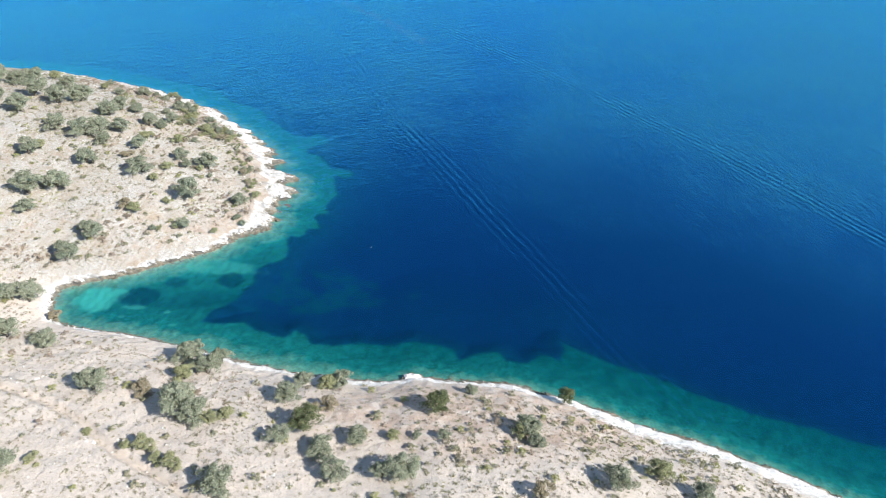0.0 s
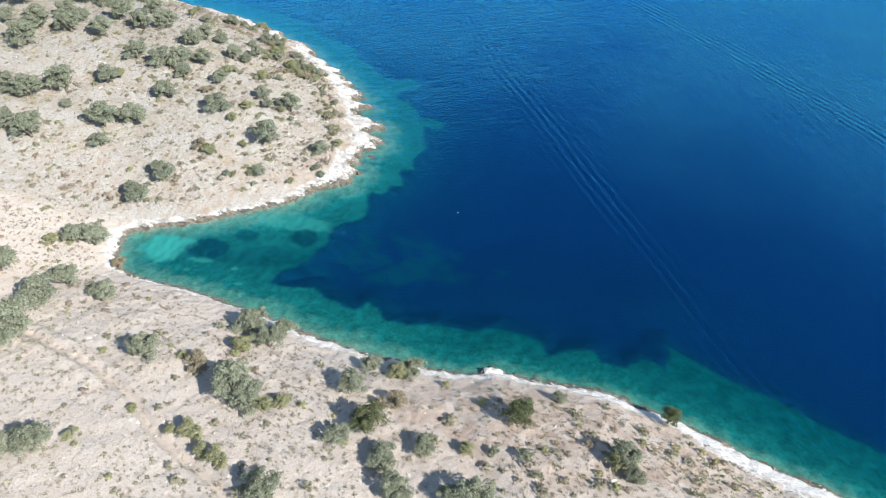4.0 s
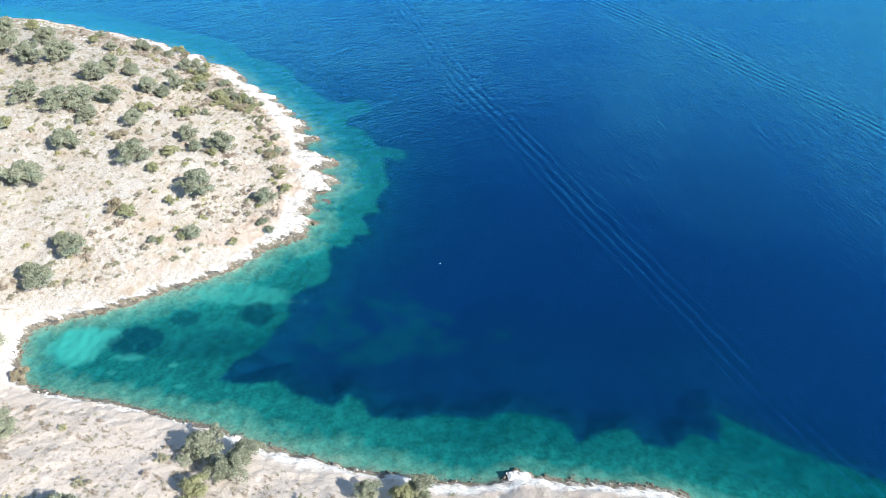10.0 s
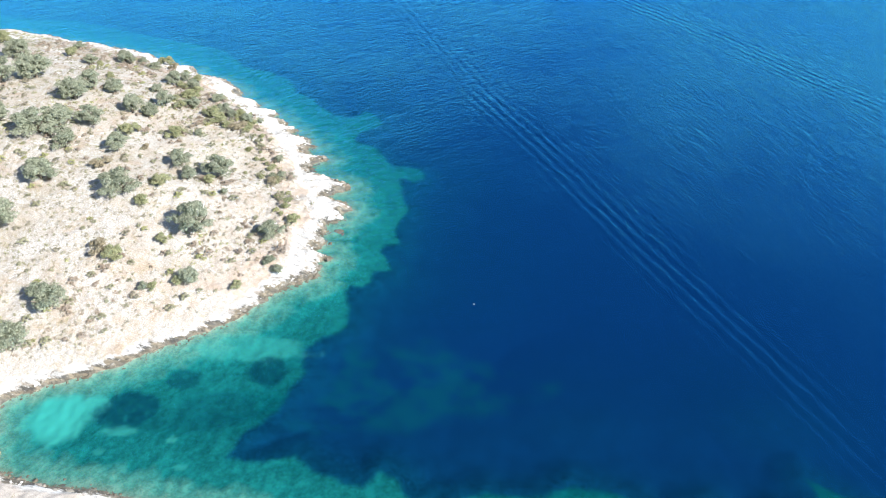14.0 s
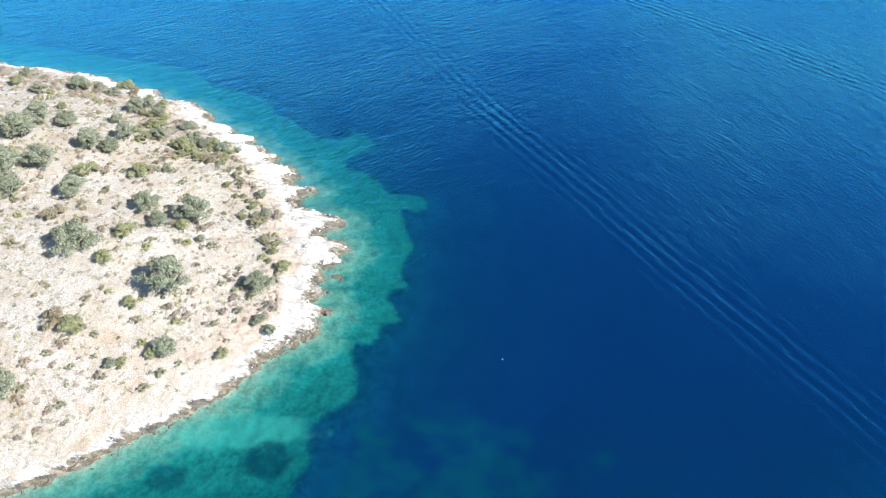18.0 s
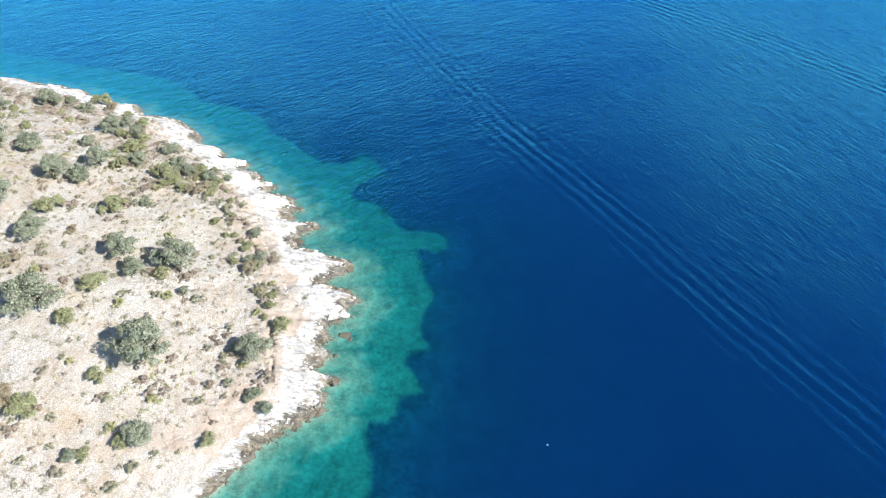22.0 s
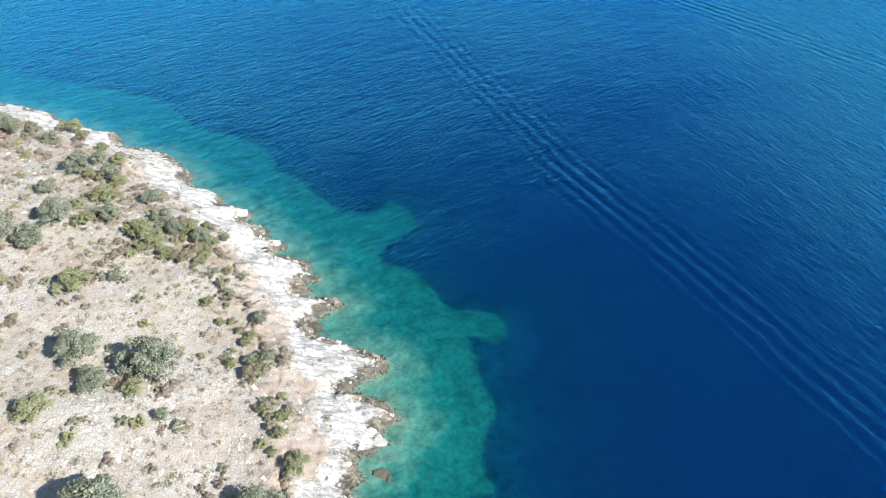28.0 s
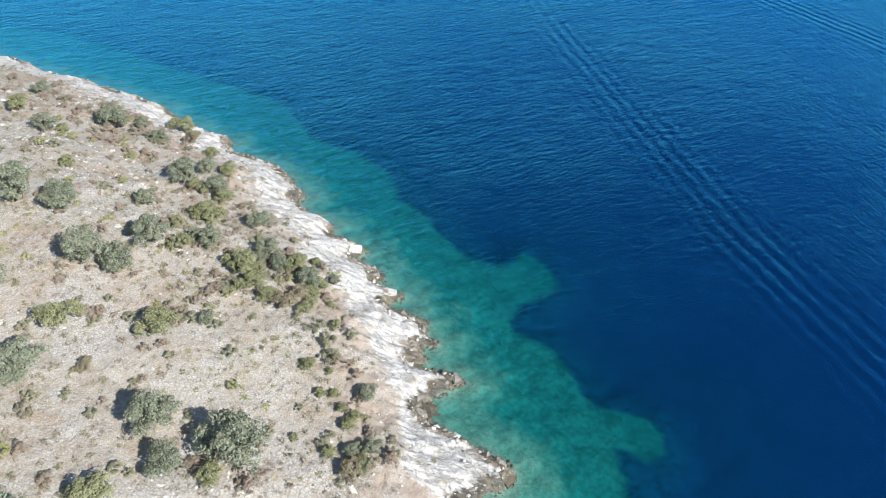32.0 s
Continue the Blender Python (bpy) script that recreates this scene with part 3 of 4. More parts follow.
# how many metres of bare limestone lie between the water and the soil
ledge = np.clip(1.0 + 0.7 * wobble(gx, gy, 7, 206, 2), 0.4, 1.8) + (0.5 * smooth(24, 32, gx) + 1.3 * smooth(40, 48, gx)) * (gy < 45) + 0.4 * (gy < 48) * smooth(-14, -4, gx)
ledge = ledge + smooth(57, 60, gy) * 0.35 + smooth(70, 80, gy) * (0.45 + 0.6 * wobble(gx, gy, 8, 208, 1)) + 0.6 * smooth(98, 106, gy) * smooth(-28, -18, gx)
ledge = ledge + 0.6 * smooth(88, 96, gy) + 0.4 * smooth(100, 112, gy)
rock_edge = signed(gx + 0.8 * wobble(gx, gy, 3, 210, 2), gy + 0.8 * wobble(gx, gy, 3, 211, 2), [(4000, -2500), (160, -30)] + SOUTH_SHORE + COVE_SHORE + ROCK_EDGE + [(-170, 130), (-400, 85), (-4000, -300)])
cape = smooth(73.5, 76.5, gy) * (gx > -75)
ledge = np.clip(ledge * (1 - cape) + (inland - rock_edge) * cape, 0.4, 9.0)
ledge = np.where((gx < -32) & (gy > 48) & (gy < 60), 1.6, ledge)
rust = np.maximum(0.9 * smooth(9, 4, inland) * (gy > 72), 1 - smooth(0.5, 1.1, np.hypot((gx - 30) / 28, (gy - 26) / 11)))
pale = 1 - smooth(0.6, 1.0, np.hypot((gx - 6.0) / 14.0, (gy - 59.5) / 6.5) + 0.6 * wobble(gx, gy, 5, 209, 3))
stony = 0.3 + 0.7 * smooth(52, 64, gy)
meadow = smooth(0.9, -0.9, shelf)
track = 1 - smooth(0.3, 0.8, line_gap(gx, gy, TRACK) + 0.3 * wobble(gx, gy, 1.2, 207, 2))
ground = sheet("ground", GX, GY, ground_z, [GROUND],
               {"inland": inland, "weed": weed, "sand": sand, "ledge": ledge, "track": track, "meadow": meadow, "rust": rust, "pale": pale, "stony": stony})
tagged(ground, "dry stony limestone hillside running down under clear sea", "ground", kind="structure")

WAKE_NEAR = [(-12, 235), (3.5, 171), (11.5, 146), (18.5, 125), (24.0, 113), (30.0, 99), (34.5, 87.5), (39, 77), (43, 67.5), (47.5, 57), (51, 48), (60, 30)]
WAKE_FAR = [(5, 234), (33, 199), (54, 171), (70, 149), (81, 131), (93, 113), (103, 95), (125, 50)]
FOAM = [(-20, 252), (-5, 230), (12, 207), (25, 186)]
WX, WY = spread((-80, 130), -4600, 4600, 2.0), spread((20, 240), -4600, 4600, 2.0)
wx, wy = np.meshgrid(WX, WY)


def beside(line):
    return signed(wx, wy, line)


near_wake, far_wake = beside([(-4000, 8000)] + WAKE_NEAR + [(4000, -9000)]), beside([(-4000, 8000)] + WAKE_FAR + [(4000, -9000)])
pull_near, pull_far = np.exp(-(near_wake / 4.0) ** 2), 0.85 * np.exp(-(far_wake / 4.0) ** 2)
foam = smooth(2.2, 0.4, line_gap(wx, wy, FOAM))
water = sheet("water", WX, WY, np.zeros_like(wx), [WATER],
              {"wake": np.maximum(pull_near, pull_far), "wake_across": np.where(pull_near > pull_far, near_wake, far_wake), "foam": foam})
tagged(water, "calm deep blue sea with wind ripples and boat wakes", "sea", kind="structure")

# ---------------------------------------------------------------- shrubs, scrub and stones


def part(name, mesh_or_bm, material, parent, label=""):
    """Links a mesh, or a bmesh, as one object under a thing or a part."""
    me = mesh_or_bm
    if isinstance(me, bmesh.types.BMesh):
        me = bpy.data.meshes.new(name)
        mesh_or_bm.to_mesh(me)
        mesh_or_bm.free()
    if not me.materials:
        me.materials.append(material)
    ob = new(name, me)
    ob.parent = parent
    return tagged(ob, label)


def mesh_of(name, verts, faces, material, flat=True):
    me = bpy.data.meshes.new(name)
    me.from_pydata([tuple(v) for v in verts], [], [tuple(f) for f in faces])
    me.materials.append(material)
    if not flat:
        me.polygons.foreach_set("use_smooth", [True] * len(me.polygons))
    me.update()
    return me


def spray(rng, centre, radius, count, size, verts, faces, squash=0.8):
    """Leaves set over a clump: bent two-piece blades that mostly face outwards."""
    centre = np.array(centre)
    for _ in range(count):
        d = rng.normal(size=3)
        d /= np.linalg.norm(d)
        d[2] = abs(d[2]) * 0.9 + d[2] * 0.1
        p = centre + d * radius * np.array([1, 1, squash]) * rng.uniform(0.72, 1.08)
        n = d + rng.normal(size=3) * 0.55
        n /= np.linalg.norm(n)
        u = np.cross(n, rng.normal(size=3))
        u /= np.linalg.norm(u)
        v = np.cross(n, u)
        s = size * rng.uniform(0.6, 1.35)
        k = len(verts)
        tip = n * s * 0.25
        verts += [p - u * s, p - v * s * 0.5 + tip, p + u * s, p + v * s * 0.5 + tip]
        faces += [(k, k + 1, k + 3), (k + 1, k + 2, k + 3)]


def crown_mesh(name, seed, material, lobes, leaves, size, tall, heart=True):
    """A crown one metre across: boughs of leaf clumps on an uneven dome, with clefts between them."""
    rng = np.random.default_rng(seed)
    verts, faces = [], []
    lean = rng.uniform(-0.07, 0.07, 2)
    boughs = []
    for i in range(max(9, lobes // 6)):
        a, e = i * 2.4 + rng.uniform(-0.5, 0.5), math.asin(rng.uniform(-0.15, 1.0))
        reach = 0.35 * rng.uniform(0.7, 1.12) * (1 + 0.2 * math.sin(2 * a + seed) + 0.14 * math.sin(3 * a + 2 * seed))
        boughs.append((reach * math.cos(e) * math.cos(a) + lean[0], reach * math.cos(e) * math.sin(a) + lean[1],
                       tall * (0.40 + 0.46 * math.sin(e) * rng.uniform(0.75, 1.12)), rng.uniform(0.12, 0.175)))
    for i in range(lobes):
        bx, by, bz, br = boughs[i % len(boughs)]
        d = rng.normal(size=3)
        d /= np.linalg.norm(d)
        c = (bx + d[0] * br * 0.65, by + d[1] * br * 0.65, max(0.09, bz + (abs(d[2]) - 0.2) * br * 0.7))
        spray(rng, c, br * rng.uniform(0.45, 0.75), leaves, size, verts, faces)
    if not heart:
        return mesh_of(name, verts, faces, material)
    # inner sprays close the crown from below
    for i in range(lobes // 4):
        a, w = rng.uniform(0, 2 * math.pi), 0.26 * math.sqrt(rng.uniform())
        spray(rng, (w * math.cos(a) + lean[0], w * math.sin(a) + lean[1], tall * rng.uniform(0.25, 0.62)), 0.09, leaves, size, verts, faces)
    return mesh_of(name, verts, faces, material)


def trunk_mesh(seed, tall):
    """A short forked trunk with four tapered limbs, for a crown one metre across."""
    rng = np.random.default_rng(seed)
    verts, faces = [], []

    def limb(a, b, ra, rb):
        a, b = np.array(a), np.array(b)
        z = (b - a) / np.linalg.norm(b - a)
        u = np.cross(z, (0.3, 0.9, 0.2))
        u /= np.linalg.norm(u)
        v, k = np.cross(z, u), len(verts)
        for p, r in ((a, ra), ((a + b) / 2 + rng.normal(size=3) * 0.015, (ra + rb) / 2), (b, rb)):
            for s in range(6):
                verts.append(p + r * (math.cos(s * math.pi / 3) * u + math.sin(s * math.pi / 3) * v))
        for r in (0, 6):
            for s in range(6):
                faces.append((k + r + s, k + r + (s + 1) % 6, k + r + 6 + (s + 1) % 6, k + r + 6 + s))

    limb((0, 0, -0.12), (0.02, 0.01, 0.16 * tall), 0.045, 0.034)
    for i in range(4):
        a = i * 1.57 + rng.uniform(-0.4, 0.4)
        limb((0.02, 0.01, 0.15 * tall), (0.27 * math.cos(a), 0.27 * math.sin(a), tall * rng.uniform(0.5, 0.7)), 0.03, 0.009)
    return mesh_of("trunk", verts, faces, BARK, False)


def shrub_kind(name, seed, material, lobes, leaves, size, tall, label, category, group):
    base = new(name)
    base.empty_display_size = 0.2
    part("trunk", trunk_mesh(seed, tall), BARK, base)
    part("crown", crown_mesh("crown", seed, material, lobes, leaves, size, tall), material, base)
    return tagged(base, label, category, group)


BIG = [shrub_kind("oak_shrub", s, OAK_LEAF, 102, 56, 0.022, tall, "rounded grey-green evergreen oak shrub on dry stony ground", "shrub", "evergreen shrubs")
       for s, tall in ((1, 0.70), (2, 0.60), (3, 0.78), (4, 0.66), (5, 0.56))]
TALL = [shrub_kind("oak_tree", s, OAK_LEAF, 108, 56, 0.022, tall, "low grey-green oak with a full crown on pale soil", "tree", "small oaks")
        for s, tall in ((6, 0.64), (7, 0.57), (8, 0.70))]
FRESH = [shrub_kind("mastic_shrub", s, MASTIC_LEAF, 78, 50, 0.024, tall, "fresh green spreading mastic shrub among pale stones", "shrub", "green shrubs")
         for s, tall in ((11, 0.60), (12, 0.52), (13, 0.66))]
DRY = [shrub_kind("thorn_bush", s, DRY_LEAF, 66, 40, 0.028, tall, "brownish half-dry thorn bush on bare soil", "bush", "dry bushes")
       for s, tall in ((21, 0.60), (22, 0.5))]
DARK = [shrub_kind("dark_shrub", s, DARK_LEAF, 102, 58, 0.021, tall, "dense dark green evergreen shrub on dry reddish soil", "shrub", "dark shrubs")
        for s, tall in ((41, 0.9), (42, 0.8))]
USED = set()


def plant(kind, x, y, wide, turn):
    z = float(height(x, y))
    spot, turned = (x, y, max(z, 0.05) - 0.03), Euler((0, 0, turn))
    if kind in USED:
        return copy_thing(kind, Matrix.LocRotScale(spot, turned, (wide * 1.04 / kind.scale.x,) * 3))
    m = Matrix.LocRotScale(spot, turned, (wide * 1.04,) * 3)
    USED.add(kind)
    kind.matrix_basis = m
    return kind


NORTH_SMALL = [(-17.4, 95.4, 0.7), (-11.9, 76.8, 1.0), (-19.0, 88.9, 1.1), (-15.1, 94.6, 1.1), (-17.8, 101.4, 1.2), (-24.1, 71.6, 1.2), (-31.2, 97.4, 1.2),
    (-47.4, 126.8, 1.3), (-25.2, 71.5, 1.3), (-13.5, 94.9, 1.3), (-12.3, 95.2, 1.3), (-25.5, 103.4, 1.4), (-42.9, 119.4, 1.5), (-31.2, 113.2, 1.5),
    (-14.8, 72.9, 1.5), (-10.3, 76.0, 1.5), (-11.4, 77.2, 1.5), (-24.3, 78.3, 1.6), (-13.3, 99.6, 1.6), (-21.6, 72.7, 1.6), (-13.4, 93.4, 1.7),
    (-25.6, 116.5, 1.8), (-21.4, 91.2, 1.8), (-54.3, 135.4, 1.9), (-38.8, 129.0, 1.9), (-34.6, 115.7, 1.9), (-36.4, 130.9, 1.9), (-9.7, 85.5, 2.0),
    (-28.1, 83.9, 2.1), (-19.7, 110.1, 2.1), (-27.8, 111.9, 2.2), (-55.8, 80.2, 2.2), (-30.6, 120.6, 2.2)]
NORTH_MIDDLE = [(-48.6, 125.8, 2.2), (-34.8, 90.5, 2.3), (-53.1, 129.3, 2.3), (-24.1, 91.2, 2.4), (-23.3, 112.5, 2.4), (-20.5, 107.0, 2.4), (-26.8, 88.3, 2.5),
    (-51.2, 91.3, 2.5), (-24.9, 109.7, 2.6), (-29.5, 116.1, 2.6), (-31.1, 76.2, 2.6), (-34.1, 100.4, 2.6), (-20.1, 73.0, 2.7), (-28.3, 101.6, 2.8),
    (-33.1, 106.8, 2.8), (-33.4, 121.5, 2.8), (-29.0, 75.3, 2.8), (-32.0, 110.4, 2.9), (-39.8, 112.2, 3.1), (-25.8, 94.1, 3.1), (-11.7, 82.0, 3.1),
    (-46.9, 73.2, 3.2), (-67.2, 134.8, 3.2), (-35.4, 106.4, 3.3), (-44.8, 131.3, 3.3), (-34.3, 95.7, 3.3), (-40.7, 94.5, 3.5), (-62.1, 69.0, 3.5),
    (-67.6, 110.2, 3.6), (-42.9, 112.3, 3.6), (-81.0, 105.9, 3.8), (-39.1, 101.2, 3.8), (-20.2, 93.4, 4.1)]
NORTH_LARGE = [(-34.7, 68.3, 4.3), (-41.4, 87.7, 4.3), (-52.6, 88.9, 4.3), (-37.3, 63.3, 4.4), (-59.0, 124.7, 4.5), (-69.5, 122.7, 4.6), (-30.7, 85.9, 4.6),
    (-51.1, 98.0, 4.6), (-44.1, 108.0, 4.7), (-82.4, 123.1, 4.7), (-62.3, 71.8, 4.7), (-60.5, 104.9, 4.8), (-20.6, 80.7, 4.8), (-55.7, 110.7, 4.9),
    (-44.1, 80.2, 4.9), (-61.8, 114.0, 5.0), (-67.1, 81.8, 5.0), (-70.4, 111.0, 5.0), (-45.1, 97.3, 5.1), (-42.6, 98.5, 5.1), (-58.4, 85.3, 5.2),
    (-48.4, 77.7, 5.3), (-66.9, 104.3, 5.5), (-57.3, 71.2, 5.5), (-63.1, 81.6, 5.6), (-52.1, 114.1, 5.6), (-73.4, 104.9, 5.7), (-66.0, 123.9, 6.1),
    (-74.0, 122.6, 6.1), (-71.9, 97.0, 6.5), (-83.3, 115.2, 7.6)]
NORTH_GREEN = [(-32.2, 123.7, 1.6), (-30.6, 124.1, 1.5), (-32.1, 120.4, 1.4), (-29.6, 119.8, 1.5), (-29.2, 112.1, 1.2), (-29.9, 110.7, 1.4), (-23.5, 108.3, 1.6),
    (-22.3, 107.2, 1.3), (-22.0, 111.1, 1.4), (-20.9, 111.4, 1.6), (-24.4, 107.7, 1.1), (-18.9, 109.6, 1.2), (-17.8, 110.7, 0.8), (-30.4, 115.9, 1.5),
    (-19.0, 106.8, 1.2), (-23.5, 109.9, 1.2), (-42.0, 131.6, 1.3), (-37.8, 132.9, 1.7), (-39.2, 133.5, 1.4), (-33.8, 128.3, 1.3), (-25.1, 116.6, 1.4)]
SOUTH_SMALL = [(21.8, 20.8, 1.2), (-15.9, 19.6, 1.3), (-19.6, 15.0, 1.4), (25.0, 20.7, 1.5), (-10.6, 17.4, 1.5), (-6.6, 15.0, 1.7), (18.8, 20.7, 1.8),
    (29.5, 32.1, 1.8), (-3.2, 22.9, 2.1), (-1.3, 23.6, 2.1), (36.1, 19.9, 2.2), (-4.7, 14.4, 2.2), (-33.8, 49.5, 2.3), (-43.2, 49.9, 2.4),
    (-8.6, 17.4, 2.5), (6.3, 34.0, 2.5), (42.3, 31.6, 2.5), (17.9, 13.8, 2.5), (35.1, 10.7, 2.6), (14.8, 20.1, 2.7), (5.5, 19.6, 2.7),
    (9.8, 33.3, 2.8), (53.9, 12.6, 2.8), (10.3, 26.9, 2.9), (-13.0, 28.5, 2.9), (-49.7, 45.9, 3.0), (11.5, 34.2, 3.1)]
SOUTH_LARGE = [(34.8, 22.0, 3.1), (-9.1, 32.7, 3.1), (12.7, 14.0, 3.2), (50.0, 15.6, 3.2), (10.9, 17.5, 3.3), (-5.9, 37.9, 3.3), (44.2, 13.1, 3.4),
    (24.4, 27.0, 3.4), (35.4, 22.0, 3.4), (5.1, 28.6, 3.5), (-30.6, 40.1, 3.6), (-7.0, 35.4, 3.6), (1.0, 11.2, 3.7), (8.4, 22.0, 3.8),
    (19.9, 14.2, 3.8), (-40.8, 51.9, 3.8), (-22.3, 12.8, 3.8), (-36.3, 41.6, 3.9), (-5.0, 23.3, 3.9), (-38.6, 52.7, 4.0), (-18.8, 28.4, 4.0),
    (-10.0, 38.4, 4.1), (-25.8, 11.7, 4.2), (-44.4, 40.9, 4.7), (-7.2, 24.8, 5.2), (-35.8, 36.0, 5.3), (-33.7, 28.4, 6.2)]
DARK_SPOTS = [(42.2, 31.4), (24.4, 27.0), (8.4, 22.0)]
DRY_SPOTS = [(-13.0, 28.5), (10.3, 26.9)]
GREEN_SPOTS = [(-10.6, 17.4), (-6.6, 15.0), (-4.7, 14.4), (-1.3, 23.6), (-3.2, 22.9), (18.8, 20.7), (34.8, 22.0)]
rng = random.Random(7)
for group in (NORTH_SMALL, NORTH_MIDDLE, NORTH_LARGE, SOUTH_SMALL, SOUTH_LARGE):
    for i, (x, y, wide) in enumerate(group):
        if wide > 2.6:
            kind = BIG[(i * 3 + int(x * 7) % 5) % 5] if wide > 3.2 or rng.random() < 0.75 else FRESH[i % 3]
        else:
            roll = rng.random()
            kind = FRESH[i % 3] if roll < 0.36 else DRY[i % 2] if roll < 0.52 else BIG[i % 5]
        if y < 48 and kind in BIG:
            kind = TALL[i % 3]
        if y < 48 and any(math.hypot(x - a, y - b) < 2.0 for a, b in DARK_SPOTS):
            kind = DARK[i % 2]
        if (x, y) in DRY_SPOTS:
            kind = DRY[i % 2]
        if (x, y) in GREEN_SPOTS:
            kind = FRESH[i % 3]
        wide *= 1.1
        plant(kind, x, y, wide, rng.uniform(0, 6.28))
for i, (x, y, wide) in enumerate(NORTH_GREEN):
    plant(FRESH[i % 3] if i % 4 else BIG[i % 5], x, y, wide * 1.35, rng.uniform(0, 6.28))


def scatter(count, seed, keep, box=(-90, 90, -60, 150), clear=0.0):
    """Random places on land where keep(x, y, inland) says yes with that chance."""
    g = np.random.default_rng(seed)
    xs, ys = np.empty(0), np.empty(0)
    while len(xs) < count:
        x, y = g.uniform(box[0], box[1], 20000), g.uniform(box[2], box[3], 20000)
        d = from_shore(x, y)
        ok = g.uniform(size=len(x)) < keep(x, y, d)
        xs, ys = np.r_[xs, x[ok]], np.r_[ys, y[ok]]
    return xs[:count], ys[:count]


def scrub_chance(x, y, d):
    thick = smooth(-0.25, 0.35, wobble(x, y, 9, 301, 2)) * 0.55 + 0.45
    thin = 1 - 0.55 * smooth(48, 40, y) * smooth(0.0, 0.4, wobble(x, y, 18, 302, 1))
    thick = np.maximum(thick, 1.3 * smooth(14, 24, x) * smooth(34, 27, y))
    return smooth(2.6, 4.6, d + 0.9 * wobble(x, y, 3, 303)) * thick * thin * (1 - 0.65 * smooth(12, 0, y))


def green_chance(x, y, d):
    return (1 - 0.65 * smooth(12, 0, y)) * smooth(2.5, 4.5, d) * smooth(0.05, 0.45, wobble(x, y, 11, 311, 2))


def straw_chance(x, y, d):
    return (1 - 0.65 * smooth(12, 0, y)) * smooth(1.8, 3.6, d) * (0.35 + 0.65 * smooth(-0.1, 0.4, wobble(x, y, 7, 321, 2)))


def red_chance(x, y, d):
    return smooth(3.2, 4.6, d) * (1 - 0.75 * smooth(11, 17, d)) * smooth(-0.35, 0.3, wobble(x, y, 10, 341, 2)) * np.where(y > 62, 1.0, 0.4)


def tufts(name, count, seed, keep, material, low, high, blades, label):
    """Small plants past counting, joined in one mesh: each a low mound of blades."""
    g = np.random.default_rng(seed)
    x, y = scatter(count, seed, keep)
    z = height(x, y)
    r = g.uniform(low, high, count) * (0.6 + 0.8 * g.uniform(size=count) ** 2)
    shape = (count, blades)
    a, el = g.uniform(0, 2 * np.pi, shape), np.arcsin(g.uniform(0.0, 1.0, shape))
    way = np.stack([np.cos(el) * np.cos(a), np.cos(el) * np.sin(a), 0.55 * np.sin(el)], -1)
    mid = np.stack([x, y, z], -1)[:, None] + way * r[:, None, None] * g.uniform(0.12, 0.95, shape)[..., None]
    u = np.cross(way, g.normal(size=(*shape, 3)))
    u /= np.linalg.norm(u, axis=-1, keepdims=True) + 1e-9
    v = np.cross(way + 0.5 * g.normal(size=(*shape, 3)), u)
    v /= np.linalg.norm(v, axis=-1, keepdims=True) + 1e-9
    s = (r[:, None] * g.uniform(0.12, 0.27, shape))[..., None]
    co = np.stack([mid - u * s, mid + u * s * 0.9 + v * s * 0.3, mid + v * s + way * s * 0.4], -2).reshape(-1, 3)
    tris = np.arange(len(co)).reshape(-1, 3)
    me = bpy.data.meshes.new(name)
    me.vertices.add(len(co))
    me.vertices.foreach_set("co", co.ravel().astype(np.float32))
    me.loops.add(tris.size)
    me.loops.foreach_set("vertex_index", tris.ravel().astype(np.int32))
    me.polygons.add(len(tris))
    me.polygons.foreach_set("loop_start", np.arange(0, tris.size, 3, dtype=np.int32))
    me.polygons.foreach_set("loop_total", np.full(len(tris), 3, np.int32))
    me.materials.append(material)
    me.update(calc_edges=True)
    return tagged(new(name, me), label, "scrub", kind="stuff")


tufts("dwarf_scrub", 25000, 401, scrub_chance, HERB_LEAF, 0.12, 0.38, 32, "grey-brown dwarf scrub dotted over the dry hillside")
tufts("low_scrub", 4300, 404, scrub_chance, OLIVE_LEAF, 0.20, 0.46, 50, "low olive-grey clumps scattered over stony ground")
tufts("red_scrub", 4200, 405, red_chance, RED_TWIG, 0.18, 0.48, 44, "low reddish-brown dry clumps above the shore")
tufts("dry_grass", 10000, 402, straw_chance, STRAW, 0.12, 0.34, 20, "tufts of dead straw-coloured grass between stones")
tufts("green_herbs", 2300, 403, green_chance, LIME_LEAF, 0.18, 0.46, 44, "small yellow-green herbs in patches on the slope")


def low_bush(name, seed, material, label, group):
    me = crown_mesh(name, seed, material, 46, 34, 0.034, 0.55, False)
    return tagged(new(name, me), label, "bush", group)


def cushions(kinds, count, seed, keep, low, high):
    """Low round bushes strewn over the slope, kind after kind."""
    x, y = scatter(count, seed, keep, (-62, 66, 10, 140))
    r = random.Random(seed)
    for i in range(count):
        plant(kinds[i % len(kinds)], float(x[i]), float(y[i]), r.uniform(low, high) * r.uniform(0.75, 1.1), r.uniform(0, 6.28))


